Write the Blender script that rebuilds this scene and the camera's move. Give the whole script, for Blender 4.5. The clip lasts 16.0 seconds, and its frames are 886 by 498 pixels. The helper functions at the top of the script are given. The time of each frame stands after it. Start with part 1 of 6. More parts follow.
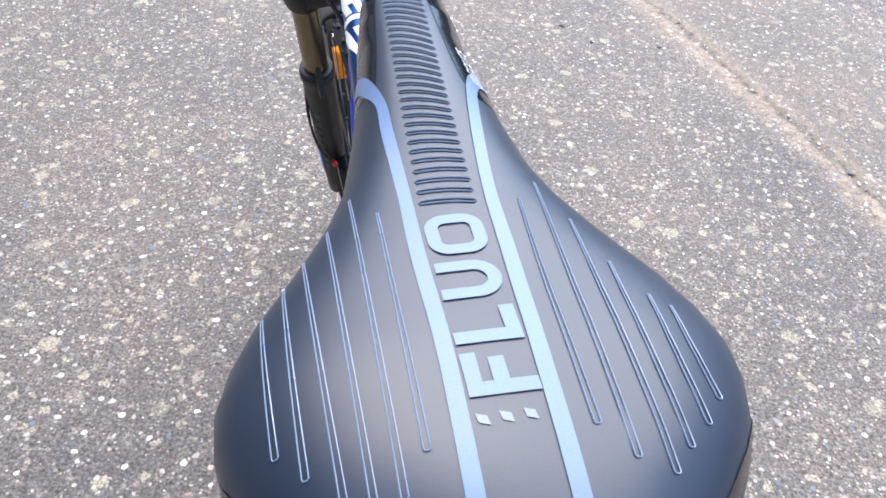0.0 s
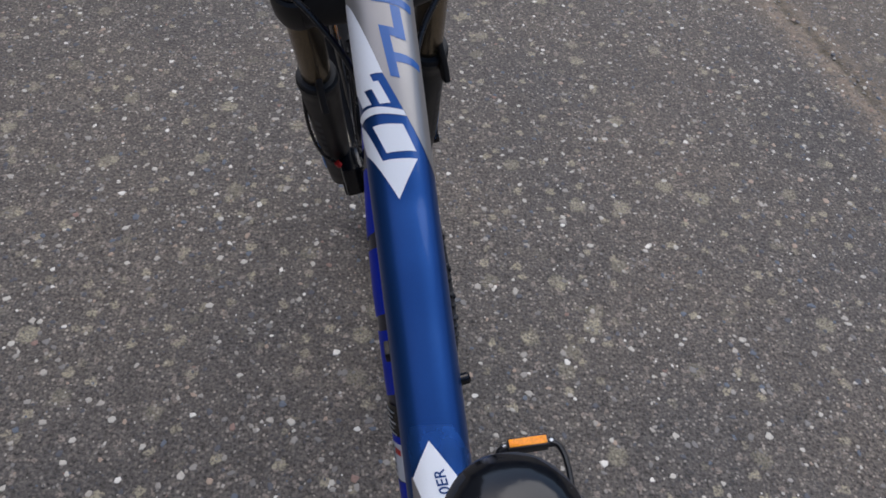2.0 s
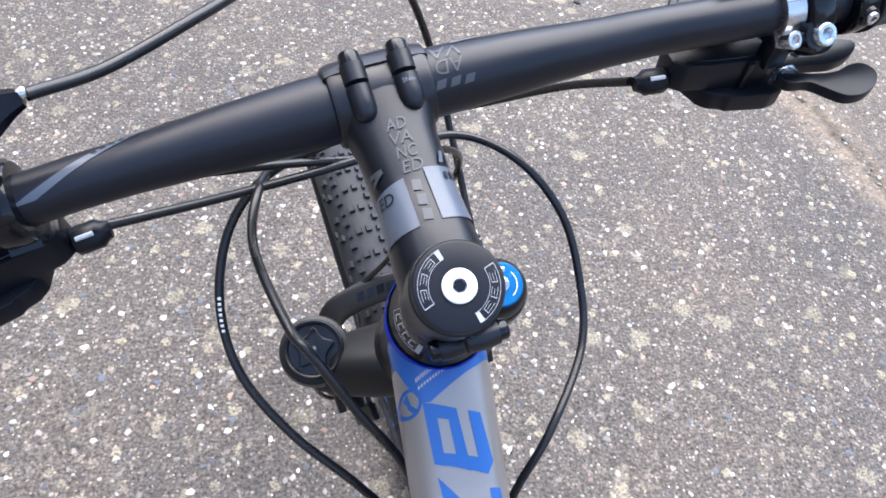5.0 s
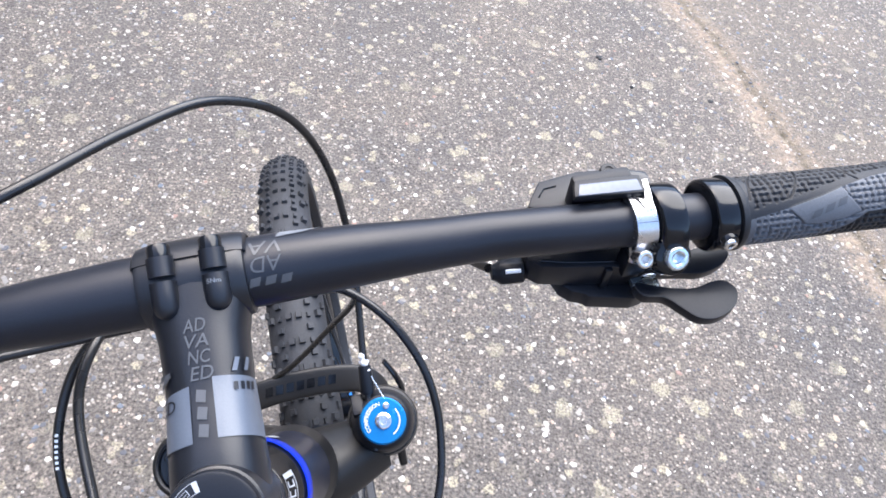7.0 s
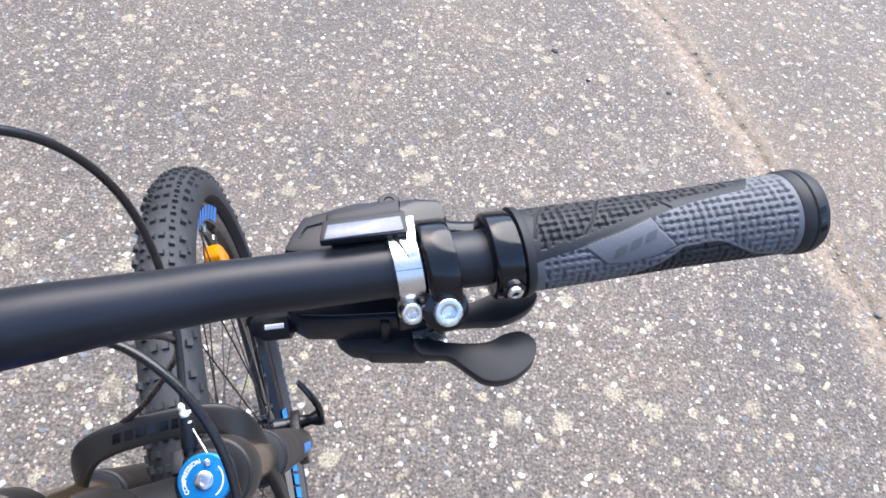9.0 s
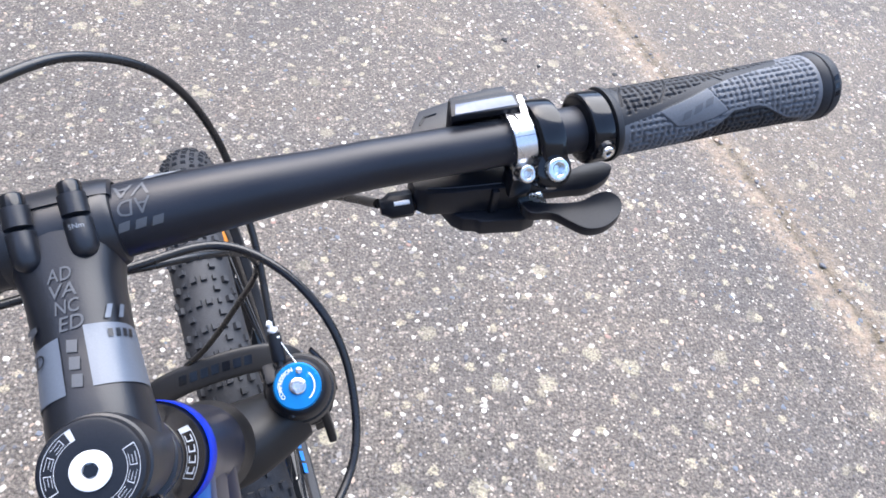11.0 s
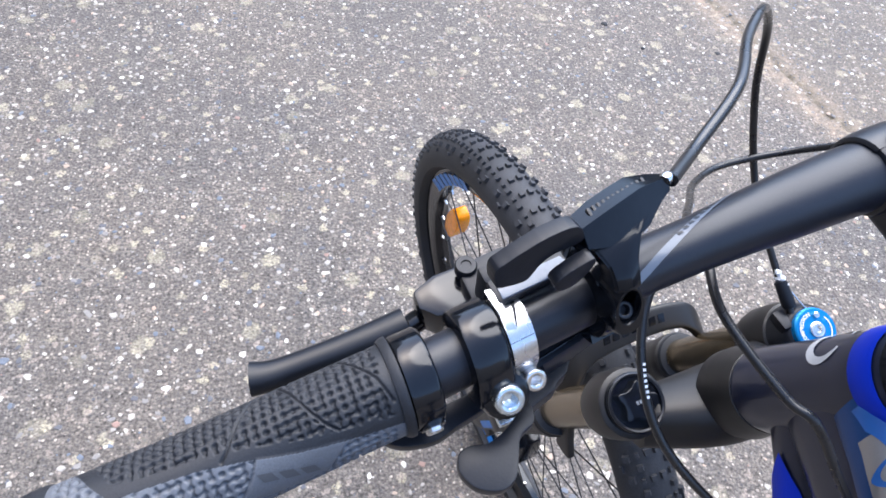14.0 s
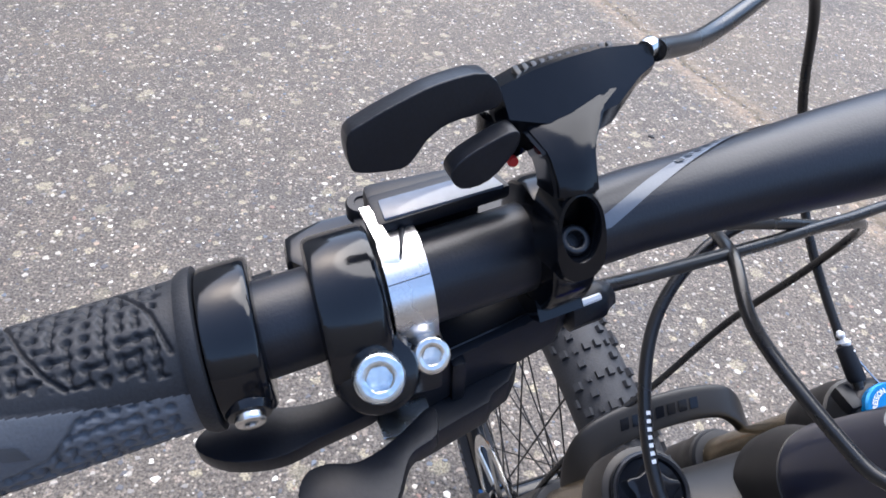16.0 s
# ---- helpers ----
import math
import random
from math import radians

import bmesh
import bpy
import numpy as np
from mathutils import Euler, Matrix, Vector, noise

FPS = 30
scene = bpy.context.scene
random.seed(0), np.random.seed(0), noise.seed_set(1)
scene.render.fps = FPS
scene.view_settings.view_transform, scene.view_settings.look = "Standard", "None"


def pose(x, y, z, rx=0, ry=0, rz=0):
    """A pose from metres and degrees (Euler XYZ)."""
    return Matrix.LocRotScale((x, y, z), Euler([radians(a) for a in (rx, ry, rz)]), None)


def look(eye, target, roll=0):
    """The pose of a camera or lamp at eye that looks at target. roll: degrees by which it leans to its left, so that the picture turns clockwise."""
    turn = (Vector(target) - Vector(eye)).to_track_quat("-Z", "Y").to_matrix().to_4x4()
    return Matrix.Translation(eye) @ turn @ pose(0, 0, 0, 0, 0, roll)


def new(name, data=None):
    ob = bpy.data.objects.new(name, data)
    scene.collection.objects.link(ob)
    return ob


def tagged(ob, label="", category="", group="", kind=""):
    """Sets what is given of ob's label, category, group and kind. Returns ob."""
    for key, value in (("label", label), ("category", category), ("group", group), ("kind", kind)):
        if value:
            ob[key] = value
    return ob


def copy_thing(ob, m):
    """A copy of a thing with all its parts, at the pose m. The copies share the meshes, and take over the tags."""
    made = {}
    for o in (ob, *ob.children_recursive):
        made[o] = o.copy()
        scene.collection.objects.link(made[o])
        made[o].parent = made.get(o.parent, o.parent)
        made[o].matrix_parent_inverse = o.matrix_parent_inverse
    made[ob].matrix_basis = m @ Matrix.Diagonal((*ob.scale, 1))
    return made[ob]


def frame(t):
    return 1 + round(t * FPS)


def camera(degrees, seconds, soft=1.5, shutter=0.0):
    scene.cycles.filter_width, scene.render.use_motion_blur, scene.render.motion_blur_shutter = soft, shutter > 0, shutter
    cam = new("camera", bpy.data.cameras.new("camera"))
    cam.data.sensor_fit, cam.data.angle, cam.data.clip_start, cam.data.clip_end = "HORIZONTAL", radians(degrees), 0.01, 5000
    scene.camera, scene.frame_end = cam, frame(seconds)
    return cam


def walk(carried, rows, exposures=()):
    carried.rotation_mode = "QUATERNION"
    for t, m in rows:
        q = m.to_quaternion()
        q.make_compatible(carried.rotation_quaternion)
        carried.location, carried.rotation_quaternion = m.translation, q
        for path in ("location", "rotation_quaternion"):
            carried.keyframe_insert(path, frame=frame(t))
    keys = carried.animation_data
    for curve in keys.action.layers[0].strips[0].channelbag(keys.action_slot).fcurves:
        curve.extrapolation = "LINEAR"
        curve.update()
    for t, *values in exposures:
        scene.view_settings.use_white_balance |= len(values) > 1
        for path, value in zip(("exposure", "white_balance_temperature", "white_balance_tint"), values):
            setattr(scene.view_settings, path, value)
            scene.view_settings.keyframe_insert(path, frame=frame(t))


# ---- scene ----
cam = camera(64.9, 16.0, 1.7)
PATH = [
    (0, (0.024, 0.045, 1.078), (0.155, 1.529, -0.256), 4.5),
    (0.5, (0.012, 0.111, 1.111), (0.149, 1.553, -0.268), 5.1),
    (1, (-0.012, 0.168, 1.115), (0.126, 1.559, -0.315), 5.4),
    (1.5, (-0.016, 0.227, 1.115), (0.127, 1.515, -0.409), 6.0),
    (2, (-0.004, 0.273, 1.114), (0.147, 1.516, -0.446), 6.5),
    (2.5, (-0.01, 0.35, 1.108), (0.15, 1.553, -0.481), 6.8),
    (3, (-0.009, 0.419, 1.106), (0.167, 1.624, -0.48), 7.2),
    (3.5, (-0.017, 0.47, 1.128), (0.175, 1.677, -0.455), 7.3),
    (4, (-0.035, 0.533, 1.145), (0.17, 1.744, -0.434), 7.6),
    (4.5, (-0.052, 0.583, 1.164), (0.165, 1.799, -0.408), 7.9),
    (5, (-0.062, 0.597, 1.182), (0.178, 1.819, -0.383), 8.4),
    (5.2, (-0.052, 0.609, 1.19), (0.182, 1.833, -0.375), 8.1),
    (7.3, (0.027, 0.672, 1.232), (0.191, 1.933, -0.311), 12.2),
    (7.5, (0.033, 0.683, 1.231), (0.2, 1.944, -0.313), 12.2),
    (8, (0.054, 0.705, 1.231), (0.254, 1.965, -0.311), 12.8),
    (8.3, (0.084, 0.707, 1.226), (0.288, 1.973, -0.309), 12.4),
    (8.5, (0.1, 0.709, 1.222), (0.293, 1.968, -0.32), 12.1),
    (8.7, (0.112, 0.711, 1.219), (0.304, 1.959, -0.332), 11.9),
    (10.8, (0.064, 0.652, 1.207), (0.419, 1.905, -0.312), 12.8),
    (11, (0.04, 0.638, 1.212), (0.399, 1.89, -0.306), 12.8),
    (11.5, (-0.024, 0.61, 1.223), (0.335, 1.861, -0.296), 12.5),
    (12, (-0.074, 0.596, 1.224), (0.293, 1.839, -0.298), 11.1),
    (12.5, (-0.126, 0.597, 1.217), (0.234, 1.836, -0.311), 10.7),
    (13, (-0.183, 0.604, 1.201), (0.169, 1.833, -0.337), 10.1),
    (13.5, (-0.252, 0.63, 1.17), (0.104, 1.874, -0.355), 9.6),
    (14, (-0.284, 0.644, 1.168), (0.058, 1.889, -0.36), 10.0),
    (14.5, (-0.308, 0.623, 1.149), (-0.017, 1.871, -0.387), 10.9),
    (15, (-0.3, 0.613, 1.121), (-0.034, 1.858, -0.422), 10.5),
    (15.5, (-0.259, 0.618, 1.103), (-0.025, 1.948, -0.373), 9.1),
    (16, (-0.229, 0.657, 1.077), (-0.029, 2.165, -0.222), 7.6),
]
EXPOSURE = [(0, 2.2, 6400, 10), (0.5, 1.92, 6400, 10), (1, 1.37, 6400, 10), (1.5, 0.58, 6450, 10), (2, 0.46, 6475, 10), (2.5, 0.42, 6500, 10), (3, 0.42, 6475, 10), (3.5, 0.48, 6450, 10), (4, 1.3, 6425, 10), (4.5, 1.78, 6400, 10), (5, 2.06, 6420, 10), (7.5, 2.23, 6500, 10), (8.5, 2.21, 6520, 10), (11, 2.2, 6400, 10), (12.5, 2.17, 6230, 10), (14.5, 2.15, 6230, 10), (15.5, 2.07, 6250, 10), (16, 1.94, 6420, 10)]
walk(cam, [(t, look(eye, target, roll)) for t, eye, target, roll in PATH], EXPOSURE)

# ---- light: bright overcast sky with a wide, soft sun ----
SUN_ELEVATION, SUN_ROTATION = radians(58), radians(-35)
world = bpy.data.worlds.new("overcast_sky")
scene.world = world
world.use_nodes = True
wn = world.node_tree.nodes
sky = wn.new("ShaderNodeTexSky")
sky.sky_type, sky.sun_disc = "NISHITA", False
sky.sun_elevation, sky.sun_rotation, sky.air_density, sky.dust_density, sky.ozone_density = SUN_ELEVATION, SUN_ROTATION, 0.9, 1.8, 1.2
wn["Background"].inputs["Strength"].default_value = 0.15
world.node_tree.links.new(sky.outputs["Color"], wn["Background"].inputs["Color"])
sun = new("sun", bpy.data.lights.new("sun", "SUN"))
sun.data.energy, sun.data.angle, sun.data.color = 1.5, radians(62), (1.0, 0.958, 0.915)
to_sun = Vector((math.sin(-SUN_ROTATION) * math.cos(SUN_ELEVATION), math.cos(SUN_ROTATION) * math.cos(SUN_ELEVATION), math.sin(SUN_ELEVATION)))
sun.matrix_world = look(to_sun * 20, (0, 0, 0))


# ---- materials ----
def mat(name, col, rough=0.5, metal=0.0, vary=0.25, grain=600.0, patch=25.0, bump=0.0, coat=0.0, rough_vary=0.12, spec=0.5):
    """A surface with fine grain and broader wear, both in colour, gloss and relief."""
    m = bpy.data.materials.new(name)
    m.use_nodes = True
    nt, b = m.node_tree, m.node_tree.nodes["Principled BSDF"]
    b.inputs["Metallic"].default_value, b.inputs["Coat Weight"].default_value, b.inputs["Specular IOR Level"].default_value = metal, coat, spec
    b.inputs["Coat Roughness"].default_value = 0.08
    at = nt.nodes.new("ShaderNodeTexCoord")
    fine, broad = nt.nodes.new("ShaderNodeTexNoise"), nt.nodes.new("ShaderNodeTexNoise")
    for n, s in ((fine, grain), (broad, patch)):
        n.inputs["Scale"].default_value, n.inputs["Detail"].default_value = s, 3.0
        nt.links.new(at.outputs["Object"], n.inputs["Vector"])
    both = nt.nodes.new("ShaderNodeMath")
    both.operation = "MULTIPLY"
    nt.links.new(fine.outputs["Fac"], both.inputs[0])
    nt.links.new(broad.outputs["Fac"], both.inputs[1])
    ramp = nt.nodes.new("ShaderNodeMapRange")
    ramp.inputs["From Min"].default_value, ramp.inputs["From Max"].default_value = 0.1, 0.42
    ramp.inputs["To Min"].default_value, ramp.inputs["To Max"].default_value = 1 - vary, 1 + vary
    nt.links.new(both.outputs[0], ramp.inputs["Value"])
    mul = nt.nodes.new("ShaderNodeMix")
    mul.data_type, mul.blend_type = "RGBA", "MULTIPLY"
    mul.inputs["Factor"].default_value, mul.inputs["A"].default_value = 1.0, (*col, 1)
    nt.links.new(ramp.outputs["Result"], mul.inputs["B"])
    nt.links.new(mul.outputs["Result"], b.inputs["Base Color"])
    gloss = nt.nodes.new("ShaderNodeMapRange")
    gloss.inputs["To Min"].default_value, gloss.inputs["To Max"].default_value = max(rough - rough_vary, 0.02), rough + rough_vary
    nt.links.new(broad.outputs["Fac"], gloss.inputs["Value"])
    nt.links.new(gloss.outputs["Result"], b.inputs["Roughness"])
    if bump:
        bn = nt.nodes.new("ShaderNodeBump")
        bn.inputs["Strength"].default_value, bn.inputs["Distance"].default_value = bump, 0.0004
        nt.links.new(fine.outputs["Fac"], bn.inputs["Height"])
        nt.links.new(bn.outputs["Normal"], b.inputs["Normal"])
    return m


BAR = mat("satin_black_anodising", (0.0070, 0.0090, 0.0155), 0.40, 0.0, 0.2, 1500, 30, 0.15, spec=0.42)
STEM = mat("satin_black_paint", (0.0065, 0.0080, 0.0125), 0.36, 0.0, 0.2, 1200, 30, 0.1, spec=0.5)
GLOSS = mat("gloss_black_paint", (0.0036, 0.0045, 0.0070), 0.14, 0.0, 0.2, 900, 25, 0.05, 0.0, 0.06, spec=0.42)
SHELL = mat("smooth_black_plastic", (0.0040, 0.0048, 0.0070), 0.12, 0.0, 0.2, 600, 60, 0.0, 0.0, 0.04, spec=0.26)
PALE = mat("pale_grey_print", (0.42, 0.44, 0.47), 0.4, 0.0, 0.08, 2000, 20)
PLASTIC = mat("matt_black_plastic", (0.0058, 0.0075, 0.0120), 0.40, 0.0, 0.25, 1200, 40, 0.1, spec=0.32)
RUBBER = mat("black_rubber", (0.0125, 0.0145, 0.0190), 0.55, 0.0, 0.3, 1500, 40, 0.2, spec=0.38)
GREYRUBBER = mat("grey_rubber", (0.090, 0.100, 0.117), 0.55, 0.0, 0.15, 1500, 40, 0.2)
TYRE = mat("dusty_tyre_rubber", (0.0195, 0.0215, 0.0265), 0.66, 0.0, 0.5, 700, 14, 0.5)
CABLE = mat("cable_housing", (0.012, 0.012, 0.013), 0.28, 0.0, 0.2, 900, 60)
STEEL = mat("bright_steel", (0.72, 0.71, 0.69), 0.22, 1.0, 0.15, 900, 120)
ALLOY = mat("brushed_silver_alloy", (0.66, 0.66, 0.67), 0.27, 1.0, 0.12, 1800, 60)
ZINC = mat("zinc_plated_bolt", (0.68, 0.74, 0.78), 0.25, 1.0, 0.2, 700, 200)
STANCHION = mat("bronze_grey_stanchion", (0.20, 0.155, 0.095), 0.22, 0.85, 0.1, 900, 20)
FORK = mat("fork_black_paint", (0.0098, 0.0094, 0.0098), 0.44, 0.0, 0.2, 1200, 20, 0.1, spec=0.42)
NAVY = mat("navy_metallic_paint", (0.010, 0.062, 0.235), 0.36, 0.80, 0.15, 2500, 12, 0.0, 0.3)
DARKNAVY = mat("black_navy_paint", (0.008, 0.012, 0.034), 0.33, 0.2, 0.15, 2500, 12, 0.0, 0.3)
BLUE = mat("blue_paint", (0.016, 0.100, 0.345), 0.32, 0.1, 0.1, 2500, 12, 0.0, 0.3)
ROYAL = mat("royal_blue_paint", (0.002, 0.030, 0.52), 0.40, 0.0, 0.1, 2500, 12, 0.0, 0.0, spec=0.15)
GREYPAINT = mat("grey_metallic_paint", (0.30, 0.29, 0.285), 0.36, 0.55, 0.1, 3000, 12, 0.0, 0.2)
WHITE = mat("white_paint", (0.76, 0.79, 0.83), 0.35, 0.0, 0.05, 2000, 12)
PALEGREY = mat("grey_print", (0.15, 0.165, 0.19), 0.45, 0.0, 0.12, 2000, 20)
DARKPRINT = mat("dark_grey_print", (0.056, 0.062, 0.072), 0.42, 0.0, 0.12, 2000, 20)
PANEL = mat("slate_grey_panel", (0.085, 0.103, 0.135), 0.36, 0.0, 0.12, 2000, 20, spec=0.7)
SADDLE = mat("dark_grey_saddle_cover", (0.0115, 0.0195, 0.0355), 0.37, 0.0, 0.2, 3500, 15, 0.08, spec=0.53)
STRIPE = mat("pale_blue_grey_print", (0.098, 0.152, 0.262), 0.36, 0.0, 0.1, 2500, 15, spec=0.42)
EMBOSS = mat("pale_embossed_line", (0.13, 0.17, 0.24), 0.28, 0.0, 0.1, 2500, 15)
FILM = mat("film_covered_navy_paint", (0.016, 0.082, 0.29), 0.26, 0.75, 0.25, 2500, 60, 0.25, 0.3)
DIAL = mat("blue_anodised_dial", (0.005, 0.20, 0.50), 0.25, 0.35, 0.1, 1500, 60)
ORANGE = mat("orange_reflector_plastic", (1.0, 0.32, 0.003), 0.2, 0.0, 0.2, 500, 150, 0.5, 0.1, spec=0.3)
RIMBLUE = mat("blue_rim_print", (0.008, 0.19, 0.62), 0.4, 0.0, 0.15, 800, 30)
RED = mat("red_mark", (0.55, 0.02, 0.02), 0.35, 0.0, 0.1, 800, 60)
# lighter than the saddle cover: the ribs' highlights are put into this colour
RIB = mat("saddle_rib", (0.100, 0.130, 0.180), 0.22, 0.0, 0.1, 2500, 15)
FADED = mat("faded_grey_print", (0.030, 0.033, 0.039), 0.40, 0.0, 0.1, 2000, 20)
WINDOW = mat("grey_display_window", (0.095, 0.115, 0.155), 0.08, 0.0, 0.1, 400, 60, 0.0, 0.0, 0.03, spec=0.5)
SPOKE = mat("black_spoke", (0.02, 0.02, 0.022), 0.3, 0.4)


# ---- mesh helpers ----
def finish(bm, sharp=40):
    bmesh.ops.recalc_face_normals(bm, faces=bm.faces)
    for f in bm.faces:
        f.smooth = True
    for e in bm.edges:
        if len(e.link_faces) == 2 and e.calc_face_angle(0) > radians(sharp):
            e.smooth = False
    return bm


FRONT = Matrix()


def part(name, bm, material, parent, label="", front=None, sharp=40, turn=True):
    """Links a bmesh as one mesh object under a thing or a part."""
    if turn:
        finish(bm, sharp)
    me = bpy.data.meshes.new(name)
    bm.to_mesh(me)
    bm.free()
    for m in material if isinstance(material, tuple) else (material,):
        me.materials.append(m)
    ob = new(name, me)
    ob.parent = parent
    if front:
        ob.matrix_basis = FRONT if front is True else front
    return tagged(ob, label) if label else ob


def join(*bms):
    out = bmesh.new()
    for bm in bms:
        me = bpy.data.meshes.new("tmp")
        bm.to_mesh(me)
        bm.free()
        out.from_mesh(me)
        bpy.data.meshes.remove(me)
    return out


def loft(rings, cap=True, close=False):
    """Skin over rings of equally many points."""
    bm = bmesh.new()
    vs = [[bm.verts.new(p) for p in r] for r in rings]
    n = len(vs[0])
    pairs = list(zip(vs, vs[1:])) + ([(vs[-1], vs[0])] if close else [])
    for a, b in pairs:
        for i in range(n):
            k = (i + 1) % n
            bm.faces.new((a[i], a[k], b[k], b[i]))
    if cap and not close:
        bm.faces.new(vs[0][::-1])
        bm.faces.new(vs[-1])
    return bm


def smooth_path(pts, steps=8):
    pts = [Vector(p) for p in pts]
    ext = [2 * pts[0] - pts[1]] + pts + [2 * pts[-1] - pts[-2]]
    out = []
    for a, b, c, d in zip(ext, ext[1:], ext[2:], ext[3:]):
        for k in range(steps):
            t = k / steps
            out.append(0.5 * (2 * b + (c - a) * t + (2 * a - 5 * b + 4 * c - d) * t * t + (3 * b - a - 3 * c + d) * t ** 3))
    return out + [pts[-1]]


def sweep(pts, radius, n=12, steps=8, closed=False, flat=1.0):
    """A round rod along a path; radius is a number or a function of 0..1."""
    p = smooth_path(pts, steps) if steps else [Vector(q) for q in pts]
    rings, up = [], Vector((0, 0, 1))
    for i, c in enumerate(p):
        if closed:
            t = p[(i + 1) % len(p)] - p[i - 1]
        else:
            t = p[min(i + 1, len(p) - 1)] - p[max(i - 1, 0)]
        t.normalize()
        if abs(t.dot(up)) > 0.95:
            up = Vector((1, 0, 0)) if abs(t.x) < 0.9 else Vector((0, 1, 0))
        u = (up - t * up.dot(t)).normalized()
        v = t.cross(u)
        up = u
        r = radius(i / (len(p) - 1)) if callable(radius) else radius
        rings.append([c + (u * math.cos(a) * flat + v * math.sin(a)) * r for a in (2 * math.pi * k / n for k in range(n))])
    return loft(rings, not closed, closed)


def lathe(profile, at, axis, n=28, cap=True):
    """A body of revolution: (distance along the axis, radius) from a point."""
    q = Vector(axis).normalized().to_track_quat("Z", "Y")
    at = Vector(at)
    return loft([[at + q @ Vector((r * math.cos(2 * math.pi * k / n), r * math.sin(2 * math.pi * k / n), h)) for k in range(n)] for h, r in profile], cap)


def prism(poly, h, m, bevel=0.0, seg=2):
    """A flat outline made h thick, set in place by m, with rounded edges."""
    bm = bmesh.new()
    f = bm.faces.new([bm.verts.new((x, y, 0)) for x, y in poly])
    got = bmesh.ops.extrude_face_region(bm, geom=[f])
    bmesh.ops.translate(bm, vec=(0, 0, h), verts=[g for g in got["geom"] if isinstance(g, bmesh.types.BMVert)])
    bmesh.ops.recalc_face_normals(bm, faces=bm.faces)
    if bevel:
        bmesh.ops.bevel(bm, geom=bm.edges, offset=bevel, segments=seg, affect="EDGES", profile=0.6, clamp_overlap=True)
    bmesh.ops.transform(bm, matrix=m, verts=bm.verts)
    return bm


def block(lo, hi, bevel=0.002, m=None):
    (a, b, c), (d, e, f) = lo, hi
    return prism([(a, b), (d, b), (d, e), (a, e)], f - c, (m or Matrix()) @ pose(0, 0, c), bevel)


def smooth_outline(pts, steps=5):
    p = [Vector((x, y, 0)) for x, y in pts]
    out = []
    for i in range(len(p)):
        a, b, c, d = p[i - 1], p[i], p[(i + 1) % len(p)], p[(i + 2) % len(p)]
        for k in range(steps):
            t = k / steps
            q = 0.5 * (2 * b + (c - a) * t + (2 * a - 5 * b + 4 * c - d) * t * t + (3 * b - a - 3 * c + d) * t ** 3)
            out.append((q.x, q.y))
    return out


def wrap(polys, place, longest=0.004):
    """Flat outlines laid over a curved surface; place(x, y) gives the point."""
    bm = bmesh.new()
    for poly in polys:
        bm.faces.new([bm.verts.new((x, y, 0)) for x, y in poly])
    bmesh.ops.remove_doubles(bm, verts=bm.verts, dist=1e-6)
    lay(bm, place, longest)
    return bm


def lay(bm, place, longest):
    bmesh.ops.triangulate(bm, faces=bm.faces)
    for _ in range(6):
        long = [e for e in bm.edges if e.calc_length() > longest]
        if not long:
            break
        bmesh.ops.subdivide_edges(bm, edges=long, cuts=1)
        bmesh.ops.triangulate(bm, faces=bm.faces)
    for v in bm.verts:
        v.co = place(v.co.x, v.co.y)
    return bm


def letters(text, width, height, bold=0.0, lean=0.0):
    """Flat lettering in a box of that size about its middle."""
    cu = bpy.data.curves.new("lettering", "FONT")
    cu.body, cu.size, cu.offset, cu.shear, cu.resolution_u = text, 1.0, bold, lean, 3
    ob = bpy.data.objects.new("lettering", cu)
    scene.collection.objects.link(ob)
    bpy.context.view_layer.update()
    me = bpy.data.meshes.new_from_object(ob.evaluated_get(bpy.context.evaluated_depsgraph_get()))
    bm = bmesh.new()
    bm.from_mesh(me)
    bpy.data.objects.remove(ob)
    bpy.data.meshes.remove(me)
    xs, ys = [v.co.x for v in bm.verts], [v.co.y for v in bm.verts]
    mx, my, w, h = (min(xs) + max(xs)) / 2, (min(ys) + max(ys)) / 2, max(xs) - min(xs), max(ys) - min(ys)
    for v in bm.verts:
        v.co.x, v.co.y, v.co.z = (v.co.x - mx) / w * width, (v.co.y - my) / h * height, 0
    bmesh.ops.remove_doubles(bm, verts=bm.verts, dist=1e-6)
    return bm


def word(text, width, height, place, bold=0.0, lean=0.0, longest=0.004):
    return lay(letters(text, width, height, bold, lean), place, longest)


def mirrored(bm):
    bmesh.ops.scale(bm, vec=(-1, 1, 1), verts=bm.verts)
    return bm


def clamp01(v):
    return max(0.0, min(1.0, v))


def lerp_table(x, xs, ys):
    return float(np.interp(x, xs, ys))


def hex_bolt(at, axis, r, h, socket, sink=0.004):
    """A socket-head bolt: a rounded head with a six-sided hole in it."""
    q = Vector(axis).normalized().to_track_quat("Z", "Y")
    at = Vector(at)
    n = 36
    def ring(z, rad, six=False):
        out = []
        for k in range(n):
            a = 2 * math.pi * k / n
            d = rad / math.cos((a % (math.pi / 3)) - math.pi / 6) if six else rad
            out.append(at + q @ Vector((d * math.cos(a), d * math.sin(a), z)))
        return out
    return loft([ring(-sink, r), ring(h * 0.7, r), ring(h * 0.92, r * 0.95), ring(h, r * 0.87), ring(h, socket * 1.22), ring(h * 0.93, socket * 1.08), ring(h * 0.93 - 0.0001, socket, True), ring(h - 0.0030, socket, True)])


